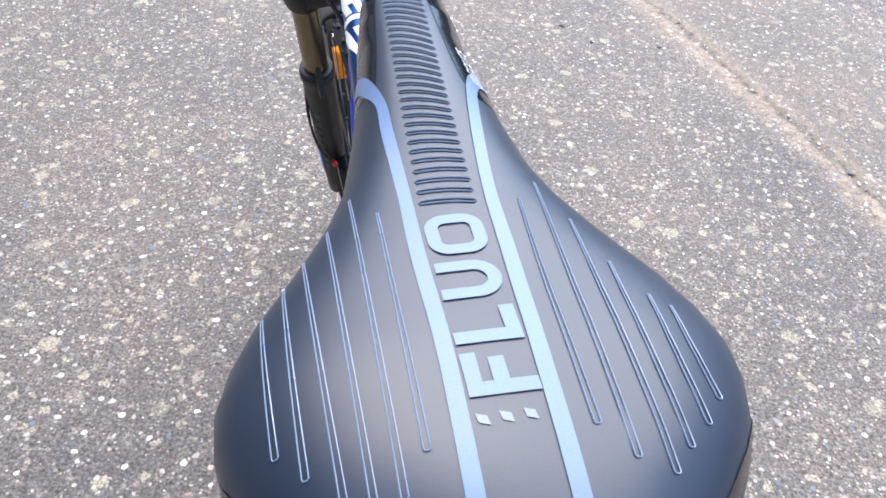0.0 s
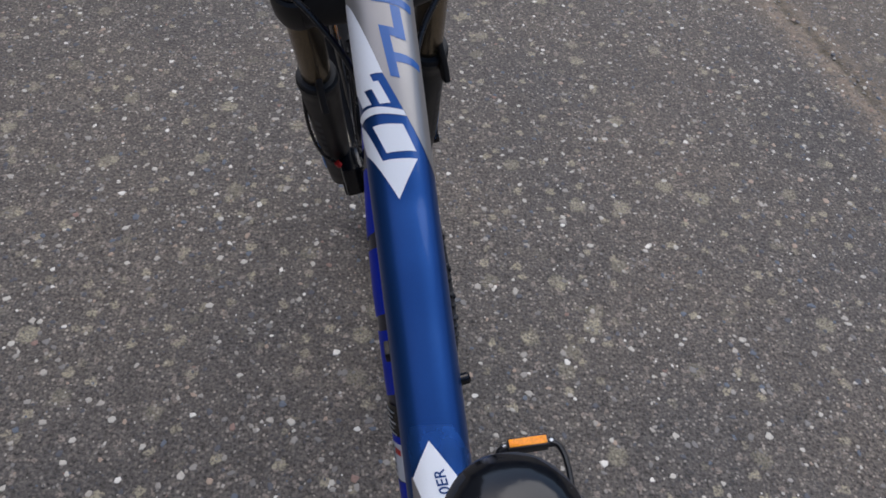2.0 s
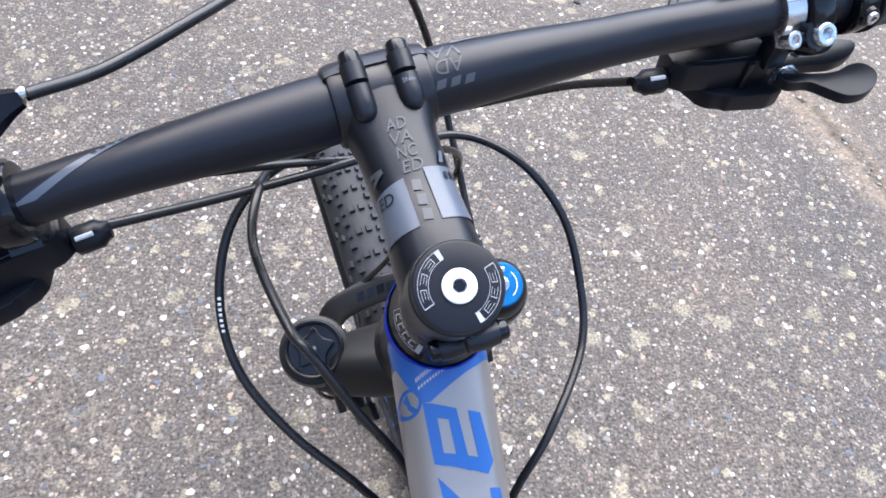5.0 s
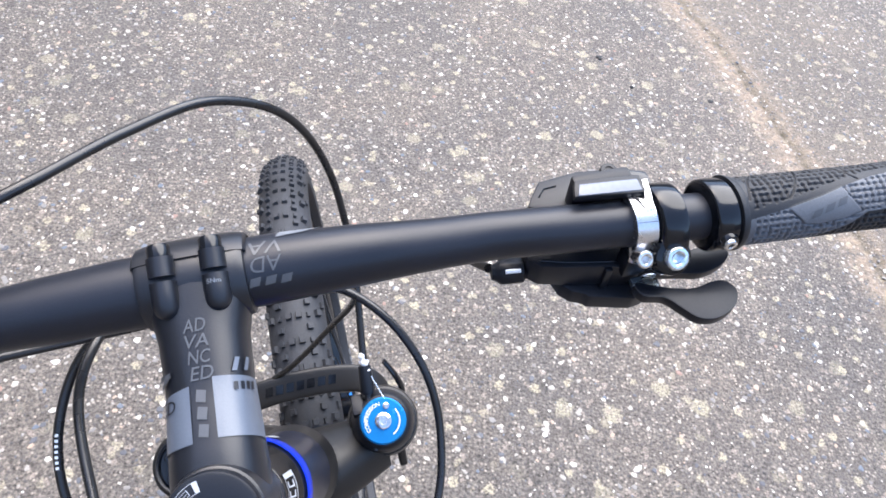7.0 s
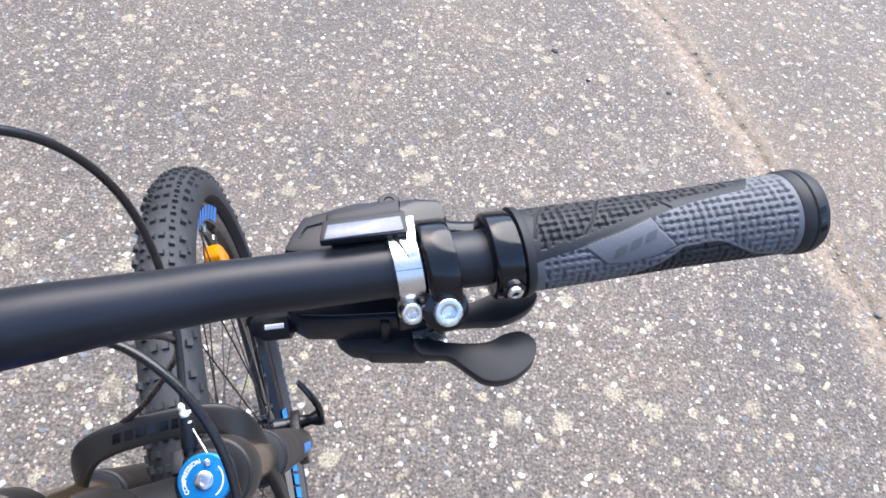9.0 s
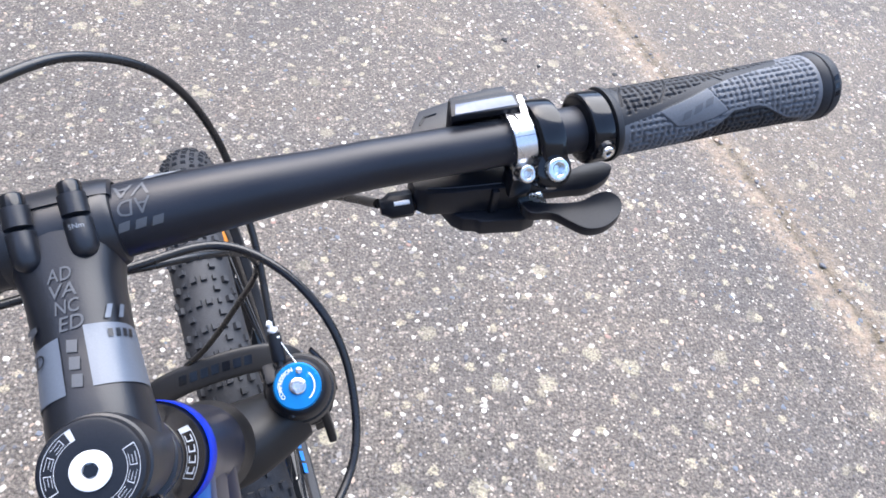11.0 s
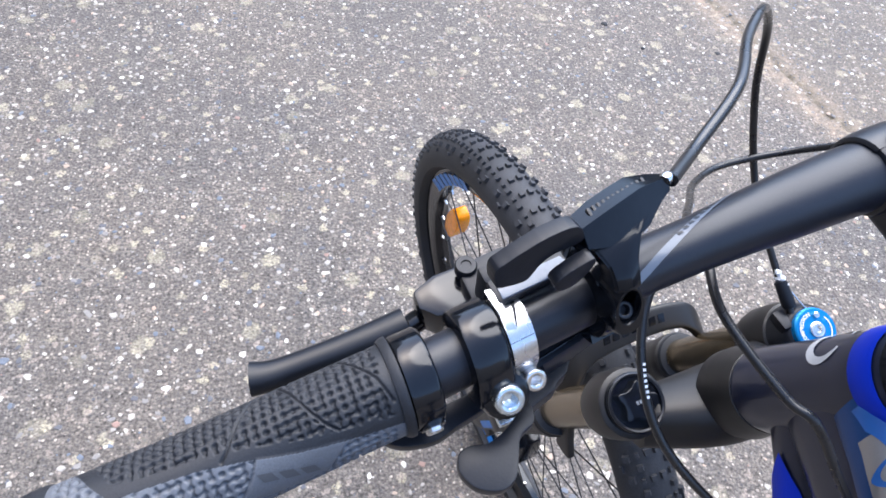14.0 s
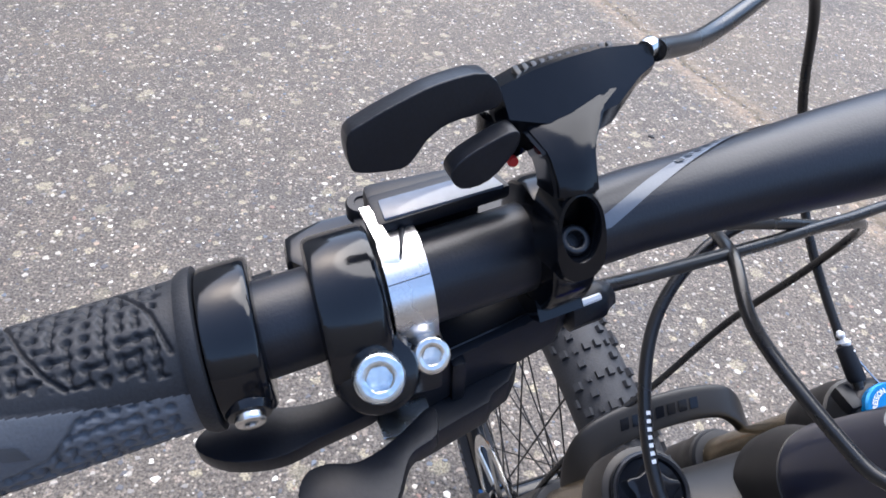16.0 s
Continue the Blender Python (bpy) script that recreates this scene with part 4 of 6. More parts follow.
    part("dial_arrow", wrap([[(0.022 + 0.002 * k, -0.0007), (0.024 + 0.002 * k, -0.0007), (0.024 + 0.002 * k, 0.0001), (0.022 + 0.002 * k, 0.0001)] for k in range(9)], round_dial, 0.004), WHITE, dial)
    part("pinch_screw", lathe([(0, 0.002), (0.0022, 0.002), (0.0026, 0.0012)], dm @ Vector((0.0095 * math.cos(a_right + 1.2), 0.0095 * math.sin(a_right + 1.2), -0.0006)), -SLIDE, 14), STEEL, dial)
    part("cable_end", sweep([q + Vector((0.005, 0.008, 0.004)), q + Vector((0.001, 0.018, 0.008)), q + Vector((-0.005, 0.033, 0.016))], 0.0006, 6, 4), STEEL, dial)
    part("crimp", sweep([q + Vector((-0.0035, 0.029, 0.0135)), q + Vector((-0.0065, 0.040, 0.0205))], lambda t: 0.0021 - 0.0007 * abs(2 * t - 1) + 0.0006 * math.sin(t * 17), 10, 12), WHITE, dial, "pale crimped cable end")
    part("stop_bracket", block((-0.018, 0.006, -0.004), (-0.010, 0.020, 0.004), 0.0015, Matrix.Translation(q)), PLASTIC, dial)


build_fork()


# -- wheels --
def build_wheel(name, label):
    """A wheel about the x axis with its hub at the origin."""
    wheel = tagged(new(name), label)
    wheel.parent = bicycle
    R, half = 0.342, 0.0275
    prof = []
    for k in range(21):
        a = math.pi * (-0.12 + 1.24 * k / 20)
        prof.append((half * math.cos(a), R - 0.024 + 0.027 * math.sin(a)))
    prof += [(-0.0135, R - 0.040), (0.0135, R - 0.040)]
    n = 120
    def spin(rows, n):
        return loft([[Vector((x, r * math.cos(2 * math.pi * i / n), r * math.sin(2 * math.pi * i / n))) for x, r in rows] for i in range(n)], False, True)
    tyre = part("tyre", spin(prof, n), TYRE, wheel, "black knobbly tyre")
    # tread knobs in a repeating pattern of pairs, centre blocks and shoulder blocks
    kn = bmesh.new()
    def knob(x, ang, lx, la, h):
        t = (x / half)
        base = R - 0.024 + 0.027 * math.sqrt(max(1 - t * t, 0.02))
        tilt = math.asin(max(-0.95, min(0.95, t))) * 0.9
        vs = []
        for hh, sc in ((-0.002, 1.0), (h, 0.80)):
            for dx, da in ((-lx, -la), (lx, -la), (lx, la), (-lx, la)):
                px = x + (dx * sc) * math.cos(tilt) + math.sin(tilt) * hh
                pr = base - (dx * sc) * math.sin(tilt) + math.cos(tilt) * hh
                an = ang + da * sc / R
                vs.append(kn.verts.new((px, pr * math.cos(an), pr * math.sin(an))))
        kn.faces.new(vs[4:])
        for i in range(4):
            k2 = (i + 1) % 4
            kn.faces.new((vs[i], vs[k2], vs[4 + k2], vs[4 + i]))
    m = 88
    for i in range(m):
        a = 2 * math.pi * i / m
        st = 2 * math.pi / m
        for side in (-1, 1):
            knob(side * 0.0044, a, 0.0030, 0.0034, 0.0032)
            knob(side * 0.0128, a + st * 0.5, 0.0030, 0.0030, 0.0034)
            knob(side * 0.0128, a + st * 0.02, 0.0018, 0.0026, 0.0028)
            knob(side * 0.0205, a + (st * 0.10 if i % 2 else -st * 0.05), 0.0032, 0.0036, 0.0038)
            if i % 2:
                knob(side * 0.0246, a + st * 0.55, 0.0018, 0.0040, 0.0026)
    part("tread", kn, TYRE, tyre)
    rim = part("rim", spin([(0.0145, 0.288), (0.0150, 0.302), (0.0125, 0.304), (0.0115, 0.298), (-0.0115, 0.298), (-0.0125, 0.304), (-0.0150, 0.302), (-0.0145, 0.288), (-0.010, 0.278), (0, 0.274), (0.010, 0.278)], 96), GLOSS, wheel, "black rim with blue print")
    for s in (-1, 1):
        for base in (0.35, 2.45, 4.55):
            polys = [[(base + 0.075 * k + u, r) for u, r in ((0, 0.2795), (0.060, 0.2795), (0.068, 0.2970), (0.010, 0.2970))] for k in range(7)]
            part("rim_print", wrap(polys, lambda a, r, s=s: Vector((s * (0.0116 + (r - 0.278) * 0.29 + 0.0016), r * math.cos(a), r * math.sin(a))), 0.012), RIMBLUE, rim)
        bars = []
        for k in range(6):
            a = 5.05 + 0.045 * k
            bars.append([(a, 0.310), (a + 0.030, 0.310), (a + 0.036, 0.324), (a + 0.008, 0.324)])
        part("sidewall_print", wrap(bars, lambda a, r, s=s: Vector((s * (0.0285 - 0.35 * (0.322 - r) * (0.322 - r) * 40), r * math.cos(a), r * math.sin(a))), 0.012), PALEGREY, tyre)
    part("hub", lathe([(-0.055, 0.008), (-0.05, 0.016), (-0.034, 0.018), (-0.033, 0.024), (-0.030, 0.024), (-0.028, 0.015), (0.028, 0.015), (0.030, 0.024), (0.033, 0.024), (0.035, 0.012), (0.055, 0.008)], (0, 0, 0), (1, 0, 0)), GLOSS, wheel)
    for i in range(32):
        s = 1 if i % 2 else -1
        a = 2 * math.pi * i / 32
        b = a + (0.95 if (i // 2) % 2 else -0.95)
        part("spoke", sweep([(s * 0.031, 0.022 * math.cos(b), 0.022 * math.sin(b)), (s * 0.002, 0.277 * math.cos(a), 0.277 * math.sin(a))], 0.0010, 6, 1), SPOKE, wheel)
    for i in range(32):
        a = 2 * math.pi * i / 32
        part("nipple", lathe([(0, 0.0026), (0.004, 0.0022), (0.010, 0.0016)], (0, 0.278 * math.cos(a), 0.278 * math.sin(a)), (0, -math.cos(a), -math.sin(a)), 8), STEEL, wheel)
    return wheel


def add_reflector(wheel, a):
    c = Vector((0, 0.238 * math.cos(a), 0.238 * math.sin(a)))
    m = Matrix.Translation(c) @ Matrix.Rotation(a + math.pi / 2, 4, "X")
    out = smooth_outline([(-0.036, -0.009), (0.0, -0.014), (0.036, -0.009), (0.041, 0.0), (0.036, 0.011), (0, 0.016), (-0.036, 0.011), (-0.041, 0.0)], 3)
    part("spoke_reflector", prism(out, 0.020, m @ pose(0, 0, 0, 90, 0, 90) @ pose(0, 0, -0.008), 0.002), ORANGE, wheel, "orange spoke reflector")


front_wheel = build_wheel("front_wheel", "front wheel with black knobbly tyre and blue-printed rim")
front_wheel.matrix_basis = FORK_AT @ Matrix.Translation((0, 0.325, 0.357)) @ Matrix.Rotation(radians(9), 4, "X")
add_reflector(front_wheel, radians(13))
rear_wheel = copy_thing(front_wheel, Matrix.Translation((0, -0.765, 0.376)))
rear_wheel.name = "rear_wheel"
tagged(rear_wheel, "rear wheel with black knobbly tyre")

AXLE = Vector((0, 0.325, 0.357))
axle = part("front_axle", lathe([(-0.072, 0.007), (-0.066, 0.009), (0.066, 0.009), (0.080, 0.007), (0.090, 0.011), (0.098, 0.011)], AXLE, (1, 0, 0), 20), GLOSS, bicycle, "", FORK_AT)
part("release_lever", sweep([AXLE + Vector((0.094, 0, 0)), AXLE + Vector((0.095, 0.004, 0.022)), AXLE + Vector((0.088, 0.014, 0.044)), AXLE + Vector((0.078, 0.026, 0.060))], lambda t: 0.008 - 0.0025 * t, 12, 6, flat=0.6), GLOSS, axle, "black quick-release lever")
rows = [[AXLE + Vector((x, r * math.cos(2 * math.pi * k / 72), r * math.sin(2 * math.pi * k / 72))) for x, r in ((-0.046, 0.067), (-0.046, 0.080), (-0.048, 0.080), (-0.048, 0.067))] for k in range(72)]
rotor = part("brake_disc", loft(rows, False, True), STEEL, bicycle, "steel brake disc", FORK_AT)
for k in range(6):
    a = k * math.pi / 3
    part("disc_arm", sweep([AXLE + Vector((-0.047, 0.02 * math.cos(a + 0.6), 0.02 * math.sin(a + 0.6))), AXLE + Vector((-0.047, 0.069 * math.cos(a), 0.069 * math.sin(a)))], 0.003, 6, 3), STEEL, rotor)
caliper = part("brake_caliper", block((-0.066, 0.21, 0.40), (-0.036, 0.25, 0.455), 0.005), GLOSS, bicycle, "black disc brake caliper", FORK_AT)
part("red_pad_pin", lathe([(0, 0.004), (0.008, 0.004)], (-0.066, 0.225, 0.452), (-0.4, 0, 1), 12), RED, caliper)


# -- crank and pedals --
def build_pedal(at):
    p = Vector(at)
    pedal = part("pedal", block((-0.004, -0.022, -0.009), (0.002, 0.022, 0.006), 0.003, Matrix.Translation(p)), PLASTIC, bicycle, "black cage pedal with orange reflectors")
    m = Matrix.Translation(p)
    part("axle_body", lathe([(0, 0.0085), (0.012, 0.0085), (0.016, 0.0105), (0.052, 0.0095), (0.058, 0.007)], p, (1, 0, 0), 20), ALLOY, pedal)
    part("dust_cap", lathe([(0, 0.0065), (0.004, 0.0060), (0.005, 0.004)], p + Vector((0.050, 0, 0.005)), (0, 0.1, 1), 16), ORANGE, pedal)
    for s in (-1, 1):
        part("cage", sweep([p + Vector((0.002, s * 0.022, -0.004)), p + Vector((0.006, s * 0.031, 0.001)), p + Vector((0.036, s * 0.0325, 0.001)), p + Vector((0.062, s * 0.031, 0.001)), p + Vector((0.0705, s * 0.020, 0)), p + Vector((0.0725, 0, 0))], 0.0033, 8, 5, flat=1.8), PLASTIC, pedal)
        part("reflector", block((0.0145, s * 0.0325 - 0.0045, -0.003), (0.0555, s * 0.0325 + 0.0045, 0.0105), 0.0010, m), ORANGE, pedal, "orange pedal reflector")
        part("reflector_mount", block((0.0130, s * 0.0325 - 0.0062, -0.008), (0.0570, s * 0.0325 + 0.0062, 0.0096), 0.0012, m), PLASTIC, pedal)
        for x in (0.0100, 0.0605):
            part("cage_tab", block((x - 0.005, s * 0.0315 - 0.005, -0.003), (x + 0.005, s * 0.0315 + 0.005, 0.0045), 0.0025, m), PLASTIC, pedal)
            part("cage_screw", lathe([(0, 0.0026), (0.0014, 0.0024), (0.0020, 0.0014)], p + Vector((x, s * 0.0315, 0.0042)), (0, 0, 1), 14), WHITE, pedal)
    return pedal


part("crank_arm", sweep([(0.055, -0.36, 0.33), (0.060, -0.300, 0.368), (0.056, -0.229, 0.418)], lambda t: 0.014 - 0.003 * t, 14, 6, flat=0.8), GLOSS, bicycle, "black crank arm")
build_pedal((0.066, -0.228, 0.420))


# ---- cockpit ----
BX = [0, 0.03, 0.07, 0.12, 0.16, 0.21, 0.335, 0.36]
BY = [0.0935, 0.0934, 0.0923, 0.0900, 0.0858, 0.081, 0.0730, 0.0714]
BZ = [1.012, 1.012, 1.012, 1.012, 1.012, 1.012, 1.009, 1.0084]


def bar_mid(x):
    return Vector((x, lerp_table(abs(x), BX, BY), lerp_table(abs(x), BX, BZ)))


def bar_radius(x):
    return lerp_table(abs(x), [0, 0.03, 0.06, 0.08, 0.10, 0.125, 0.4], [0.0145, 0.0143, 0.0131, 0.0118, 0.0107, 0.0103, 0.0103])


def on_bar(x, v, lift=0.0003):
    """v: metres round the bar from its top towards the rider."""
    r = bar_radius(x)
    a = v / r
    return bar_mid(x) + Vector((0, -math.sin(a), math.cos(a))) * (r + lift)


def round_bar(x, a, r):
    return bar_mid(x) + Vector((0, -math.sin(a), math.cos(a))) * r


CLUSTER = FRONT @ Matrix.Translation((0.0015, 0, 0))   # what is clamped to the bar sits a little off its middle


def sleeve(x0, x1, r, edge=0.001, n=40):
    """A collar round the bar with rounded edges."""
    xs = [(x0, r - edge), (x0 + edge * 0.3, r - edge * 0.3), (x0 + edge, r), (x1 - edge, r), (x1 - edge * 0.3, r - edge * 0.3), (x1, r - edge)]
    return loft([[round_bar(x, 2 * math.pi * k / n, q) for k in range(n)] for x, q in xs])


def build_bar():
    xs = sorted(set([i * 0.01 for i in range(-32, 33)]))
    n = 36
    bar = part("handlebar", loft([[round_bar(x, 2 * math.pi * k / n, bar_radius(x)) for k in range(n)] for x in xs]), BAR, bicycle, "satin black handlebar", True)
    # printing: slanted mark, stacked letters, and a pale spiral stripe on the other side
    mark = [[(0.0205 + 0.0060 * k, 0.0142), (0.0245 + 0.0060 * k, 0.0138), (0.0258 + 0.0060 * k, 0.0104), (0.0218 + 0.0060 * k, 0.0108)] for k in range(3)]
    part("maker_mark", wrap(mark, on_bar, 0.003), DARKPRINT, bar)
    for txt, v in (("AD", 0.0058), ("VA", -0.0014)):
        part("bar_lettering", word(txt, 0.0122, 0.0060, lambda u, w, v=v: on_bar(0.0285 - u, v + w), 0.0, 0.2), DARKPRINT, bar)
    part("front_wedge", wrap([[(0.0330, -0.0062), (0.0345, -0.0108), (0.0520, -0.0125), (0.0440, -0.0080)]], on_bar, 0.003), PALEGREY, bar)
    edges = [(-0.1415 + 0.0615 * k / 12, 0.0091 - 0.0221 * k / 12, 0.0096 - 0.0036 * k / 12) for k in range(13)]
    part("spiral_stripe", wrap([[(x0, v0), (x1, v1), (x1 + w1, v1), (x0 + w0, v0)] for (x0, v0, w0), (x1, v1, w1) in zip(edges, edges[1:])], on_bar, 0.004), PANEL, bar)
    part("stripe_lettering", wrap([[(x + 0.0020, v + 0.0003), (x + 0.0042, v + 0.0003), (x + 0.0038, v - 0.0007), (x + 0.0016, v - 0.0007)] for x, v in [(-0.112 + 0.0033 * k, -0.0015 - 0.00118 * k) for k in range(9)]], lambda x, v: on_bar(x, v, 0.0006), 0.004), STEM, bar)
    return bar


build_bar()


def build_stem():
    # clamp round the steerer, then the extension that swells into the bar clamp
    a = steer(0.024)
    b = Vector((0, 0.0905, 1.011))
    secs = []
    for k in range(17):
        t = k / 16
        c = a.lerp(b, t)
        w = lerp_table(t, [0, 0.15, 0.45, 0.75, 0.88, 1.0], [0.0170, 0.0175, 0.0158, 0.0168, 0.0190, 0.0205])
        h = lerp_table(t, [0, 0.2, 0.5, 0.8, 1.0], [0.0195, 0.0190, 0.0160, 0.0160, 0.0165])
        d = (b - a).normalized()
        up = Vector((1, 0, 0)).cross(d)
        secs.append([c + Vector((1, 0, 0)) * x + up * z for x, z in oval(w, h, 2.5, 36)])
    body = join(loft(secs), lathe([(0.004, 0.0158), (0.005, 0.0172), (0.010, 0.0178), (0.040, 0.0178), (0.043, 0.0172), (0.044, 0.0160)], TOP, STEER, 40),
                loft([[(x, bar_mid(0).y + r * math.cos(2 * math.pi * k / 36), 1.012 + r * math.sin(2 * math.pi * k / 36)) for k in range(36)] for x, r in ((-0.0205, 0.0148), (-0.0200, 0.0162), (-0.0180, 0.0170), (0.0180, 0.0170), (0.0200, 0.0162), (0.0205, 0.0148))]))
    stem = part("stem", body, STEM, bicycle, "satin black stem with grey panels", True)
    # faceplate with rounded lugs and their bolts
    plate = loft([[(x, bar_mid(0).y + r * math.cos(radians(g)), 1.012 + r * math.sin(radians(g))) for g in range(-88, 89, 8)] + [(x, bar_mid(0).y + 0.0150 * math.cos(radians(g)), 1.012 + 0.0150 * math.sin(radians(g))) for g in range(88, -89, -8)] for x, r in ((-0.0215, 0.0152), (-0.0205, 0.0166), (-0.017, 0.0174), (-0.008, 0.0179), (0.008, 0.0179), (0.017, 0.0174), (0.0205, 0.0166), (0.0215, 0.0152))])
    part("faceplate", plate, STEM, stem)
    for s in (-1, 1):
        ax = Vector((0, 0.905, 0.425))
        c = Vector((s * 0.0095, 0.0868, 1.0278))
        part("bolt_lug", sweep([c - ax * 0.0112 - Vector((0, 0, 0.0030)), c - ax * 0.0102 - Vector((0, 0, 0.0012)), c - ax * 0.0075, c - ax * 0.0010], lambda t: 0.0036 + 0.0013 * clamp01(t / 0.3), 20, 4), STEM, stem)
        part("bolt_lug", sweep([c + ax * 0.0010, c + ax * 0.0085], 0.0049, 20, 3), STEM, stem)
        part("faceplate_bolt", lathe([(0, 0.0043), (0.0040, 0.0043), (0.0050, 0.0036), (0.0050, 0.0020), (0.003, 0.0018)], c + ax * 0.0085, ax, 20), GLOSS, stem)
        part("thread_end", lathe([(0, 0.0025), (0.0012, 0.0025), (0.0017, 0.0016)], c - ax * 0.0112 - Vector((0, 0, 0.0008)), -ax + Vector((0, 0, 0.9)), 14), STEEL, stem)
        part("faceplate_bolt", lathe([(0, 0.0042), (0.004, 0.0042), (0.005, 0.003)], Vector((s * 0.0125, 0.107, 0.993)), Vector((0, 0.93, -0.3)), 14), GLOSS, stem)
    ax, lift = Vector((0, 0.905, 0.425)), Vector((0, -0.425, 0.905))
    part("torque_lettering", word("5Nm", 0.0052, 0.0018, lambda u, v: Vector((0.0095 + u, 0.0868, 1.0278)) - ax * (0.0040 - v) + lift * (0.0051 - 100 * u * u), 0.01, 0.0, 0.002), PALEGREY, stem)
    # pinch bolts behind the steerer
    for h, s in ((0.014, 1), (0.031, -1)):
        c = steer(h, -0.0185)
        part("pinch_lug", sweep([c + Vector((-0.0015 if s > 0 else -0.0095, 0, 0)), c + Vector((0.0108 if s > 0 else 0.0015, 0, 0))], lambda t: 0.0048 + 0.0006 * math.sin(math.pi * t), 18, 3), STEM, stem)
        part("pinch_bolt", lathe([(0, 0.0040), (0.0030, 0.0040), (0.0038, 0.0034), (0.0038, 0.002), (0.0022, 0.0018)], c + Vector((0.0108 if s > 0 else -0.0095, 0, 0)), (s, 0, 0), 18), GLOSS, stem)
    part("clamp_slot", sweep([steer(0.006, -0.0177), steer(0.042, -0.0177)], 0.0007, 6, 1), GLOSS, stem)
    # grey panels and stacked lettering on the extension
    d = (b - a).normalized()
    up = Vector((1, 0, 0)).cross(d)
    def on_stem(u, v, lift=0.0004):
        """u: metres from the steerer along the stem; v: angle from its top to the right."""
        t = u / (b - a).length
        w = lerp_table(t, [0, 0.15, 0.45, 0.75, 0.88, 1.0], [0.0170, 0.0175, 0.0158, 0.0168, 0.0190, 0.0205]) + lift
        h = lerp_table(t, [0, 0.2, 0.5, 0.8, 1.0], [0.0195, 0.0190, 0.0160, 0.0160, 0.0165]) + lift
        c, s = math.cos(v), math.sin(v)
        return a.lerp(b, t) + Vector((1, 0, 0)) * (math.copysign(abs(s) ** 0.8, s) * w) + up * (math.copysign(abs(c) ** 0.8, c) * h)
    def on_top(u, x, lift=0.0005):
        t = u / (b - a).length
        w = lerp_table(t, [0, 0.15, 0.45, 0.75, 0.88, 1.0], [0.0170, 0.0175, 0.0158, 0.0168, 0.0190, 0.0205]) + lift
        v = math.asin(min(abs(x) / w, 0.99) ** 1.25)
        return on_stem(u, math.copysign(v, x), lift)
    part("grey_panel", wrap([[(0.021, -1.45), (0.040, -1.45), (0.0435, -0.20), (0.023, -0.20)]], on_stem, 0.12), PANEL, stem)
    part("grey_panel", wrap([[(0.0235, 0.16), (0.0455, 0.16), (0.0440, 1.6), (0.0215, 1.6)]], on_stem, 0.12), PANEL, stem)
    over = lambda u, v: on_stem(u, v, 0.0008)
    part("maker_mark", wrap([[(0.0250 + 0.0062 * k, -0.0026), (0.0294 + 0.0062 * k, -0.0020), (0.0286 + 0.0062 * k, 0.0014), (0.0242 + 0.0062 * k, 0.0008)] for k in range(3)], on_top, 0.002), DARKPRINT, stem)
    for i, (txt, u) in enumerate((("AD", 0.0655), ("VA", 0.0595), ("NC", 0.0535), ("ED", 0.0475))):
        part("stacked_lettering", word(txt, 0.0084, 0.0050, lambda p, q, u=u, i=i: on_top(u + q, p - 0.0004 + 0.0003 * i), 0.006, 0.2, 0.003), DARKPRINT, stem)
    part("side_lettering", word("ED", 0.009, 0.0045, lambda p, q: on_stem(0.0375 + q, -0.85 + p / 0.016, 0.0008), 0.0, 0.2, 0.003), STEM, stem)
    part("side_mark", wrap([[(0.0440, -1.15), (0.0462, -1.10), (0.0500, -0.62), (0.0478, -0.66)], [(0.0480, -1.20), (0.0500, -1.16), (0.0500, -0.62), (0.0480, -0.60)]], over, 0.1), DARKPRINT, stem)
    part("side_mark", wrap([[(0.0465, 0.60 + 0.36 * k), (0.0515, 0.72 + 0.36 * k), (0.0515, 0.86 + 0.36 * k), (0.0465, 0.74 + 0.36 * k)] for k in range(2)], over, 0.1), PANEL, stem)
    part("side_lettering", wrap([[(0.0395, 0.62 + 0.2 * k), (0.0425, 0.62 + 0.2 * k), (0.0425, 0.74 + 0.2 * k), (0.0395, 0.74 + 0.2 * k)] for k in range(4)], over, 0.1), STEM, stem)
    # top cap with ring print and centre bolt
    cap = part("top_cap", lathe([(0.0042, 0.0164), (0.001, 0.0166), (-0.0004, 0.0160), (-0.0008, 0.0150), (-0.0008, 0.0065), (0.0006, 0.0062)], TOP, STEER, 48), PLASTIC, bicycle, "round black top cap with white print", True)
    m = Matrix.Translation(TOP - STEER * 0.0010) @ (-STEER).to_track_quat("Z", "Y").to_matrix().to_4x4()
    right = m.inverted().to_3x3() @ Vector((1, 0, 0))
    a0 = math.atan2(right.y, right.x)
    part("centre_washer", lathe([(-0.0005, 0.0062), (-0.0018, 0.0062), (-0.0022, 0.0056), (-0.0022, 0.0026), (0.0, 0.0024)], TOP, STEER, 30), WHITE, cap, "white centre bolt")
    part("hex_socket", lathe([(-0.0012, 0.0023), (-0.0019, 0.0023)], TOP, STEER, 6), GLOSS, cap)
    def arc(a_deg, r):
        t = a0 + radians(a_deg)
        return (r * math.cos(t), r * math.sin(t))
    prints = []
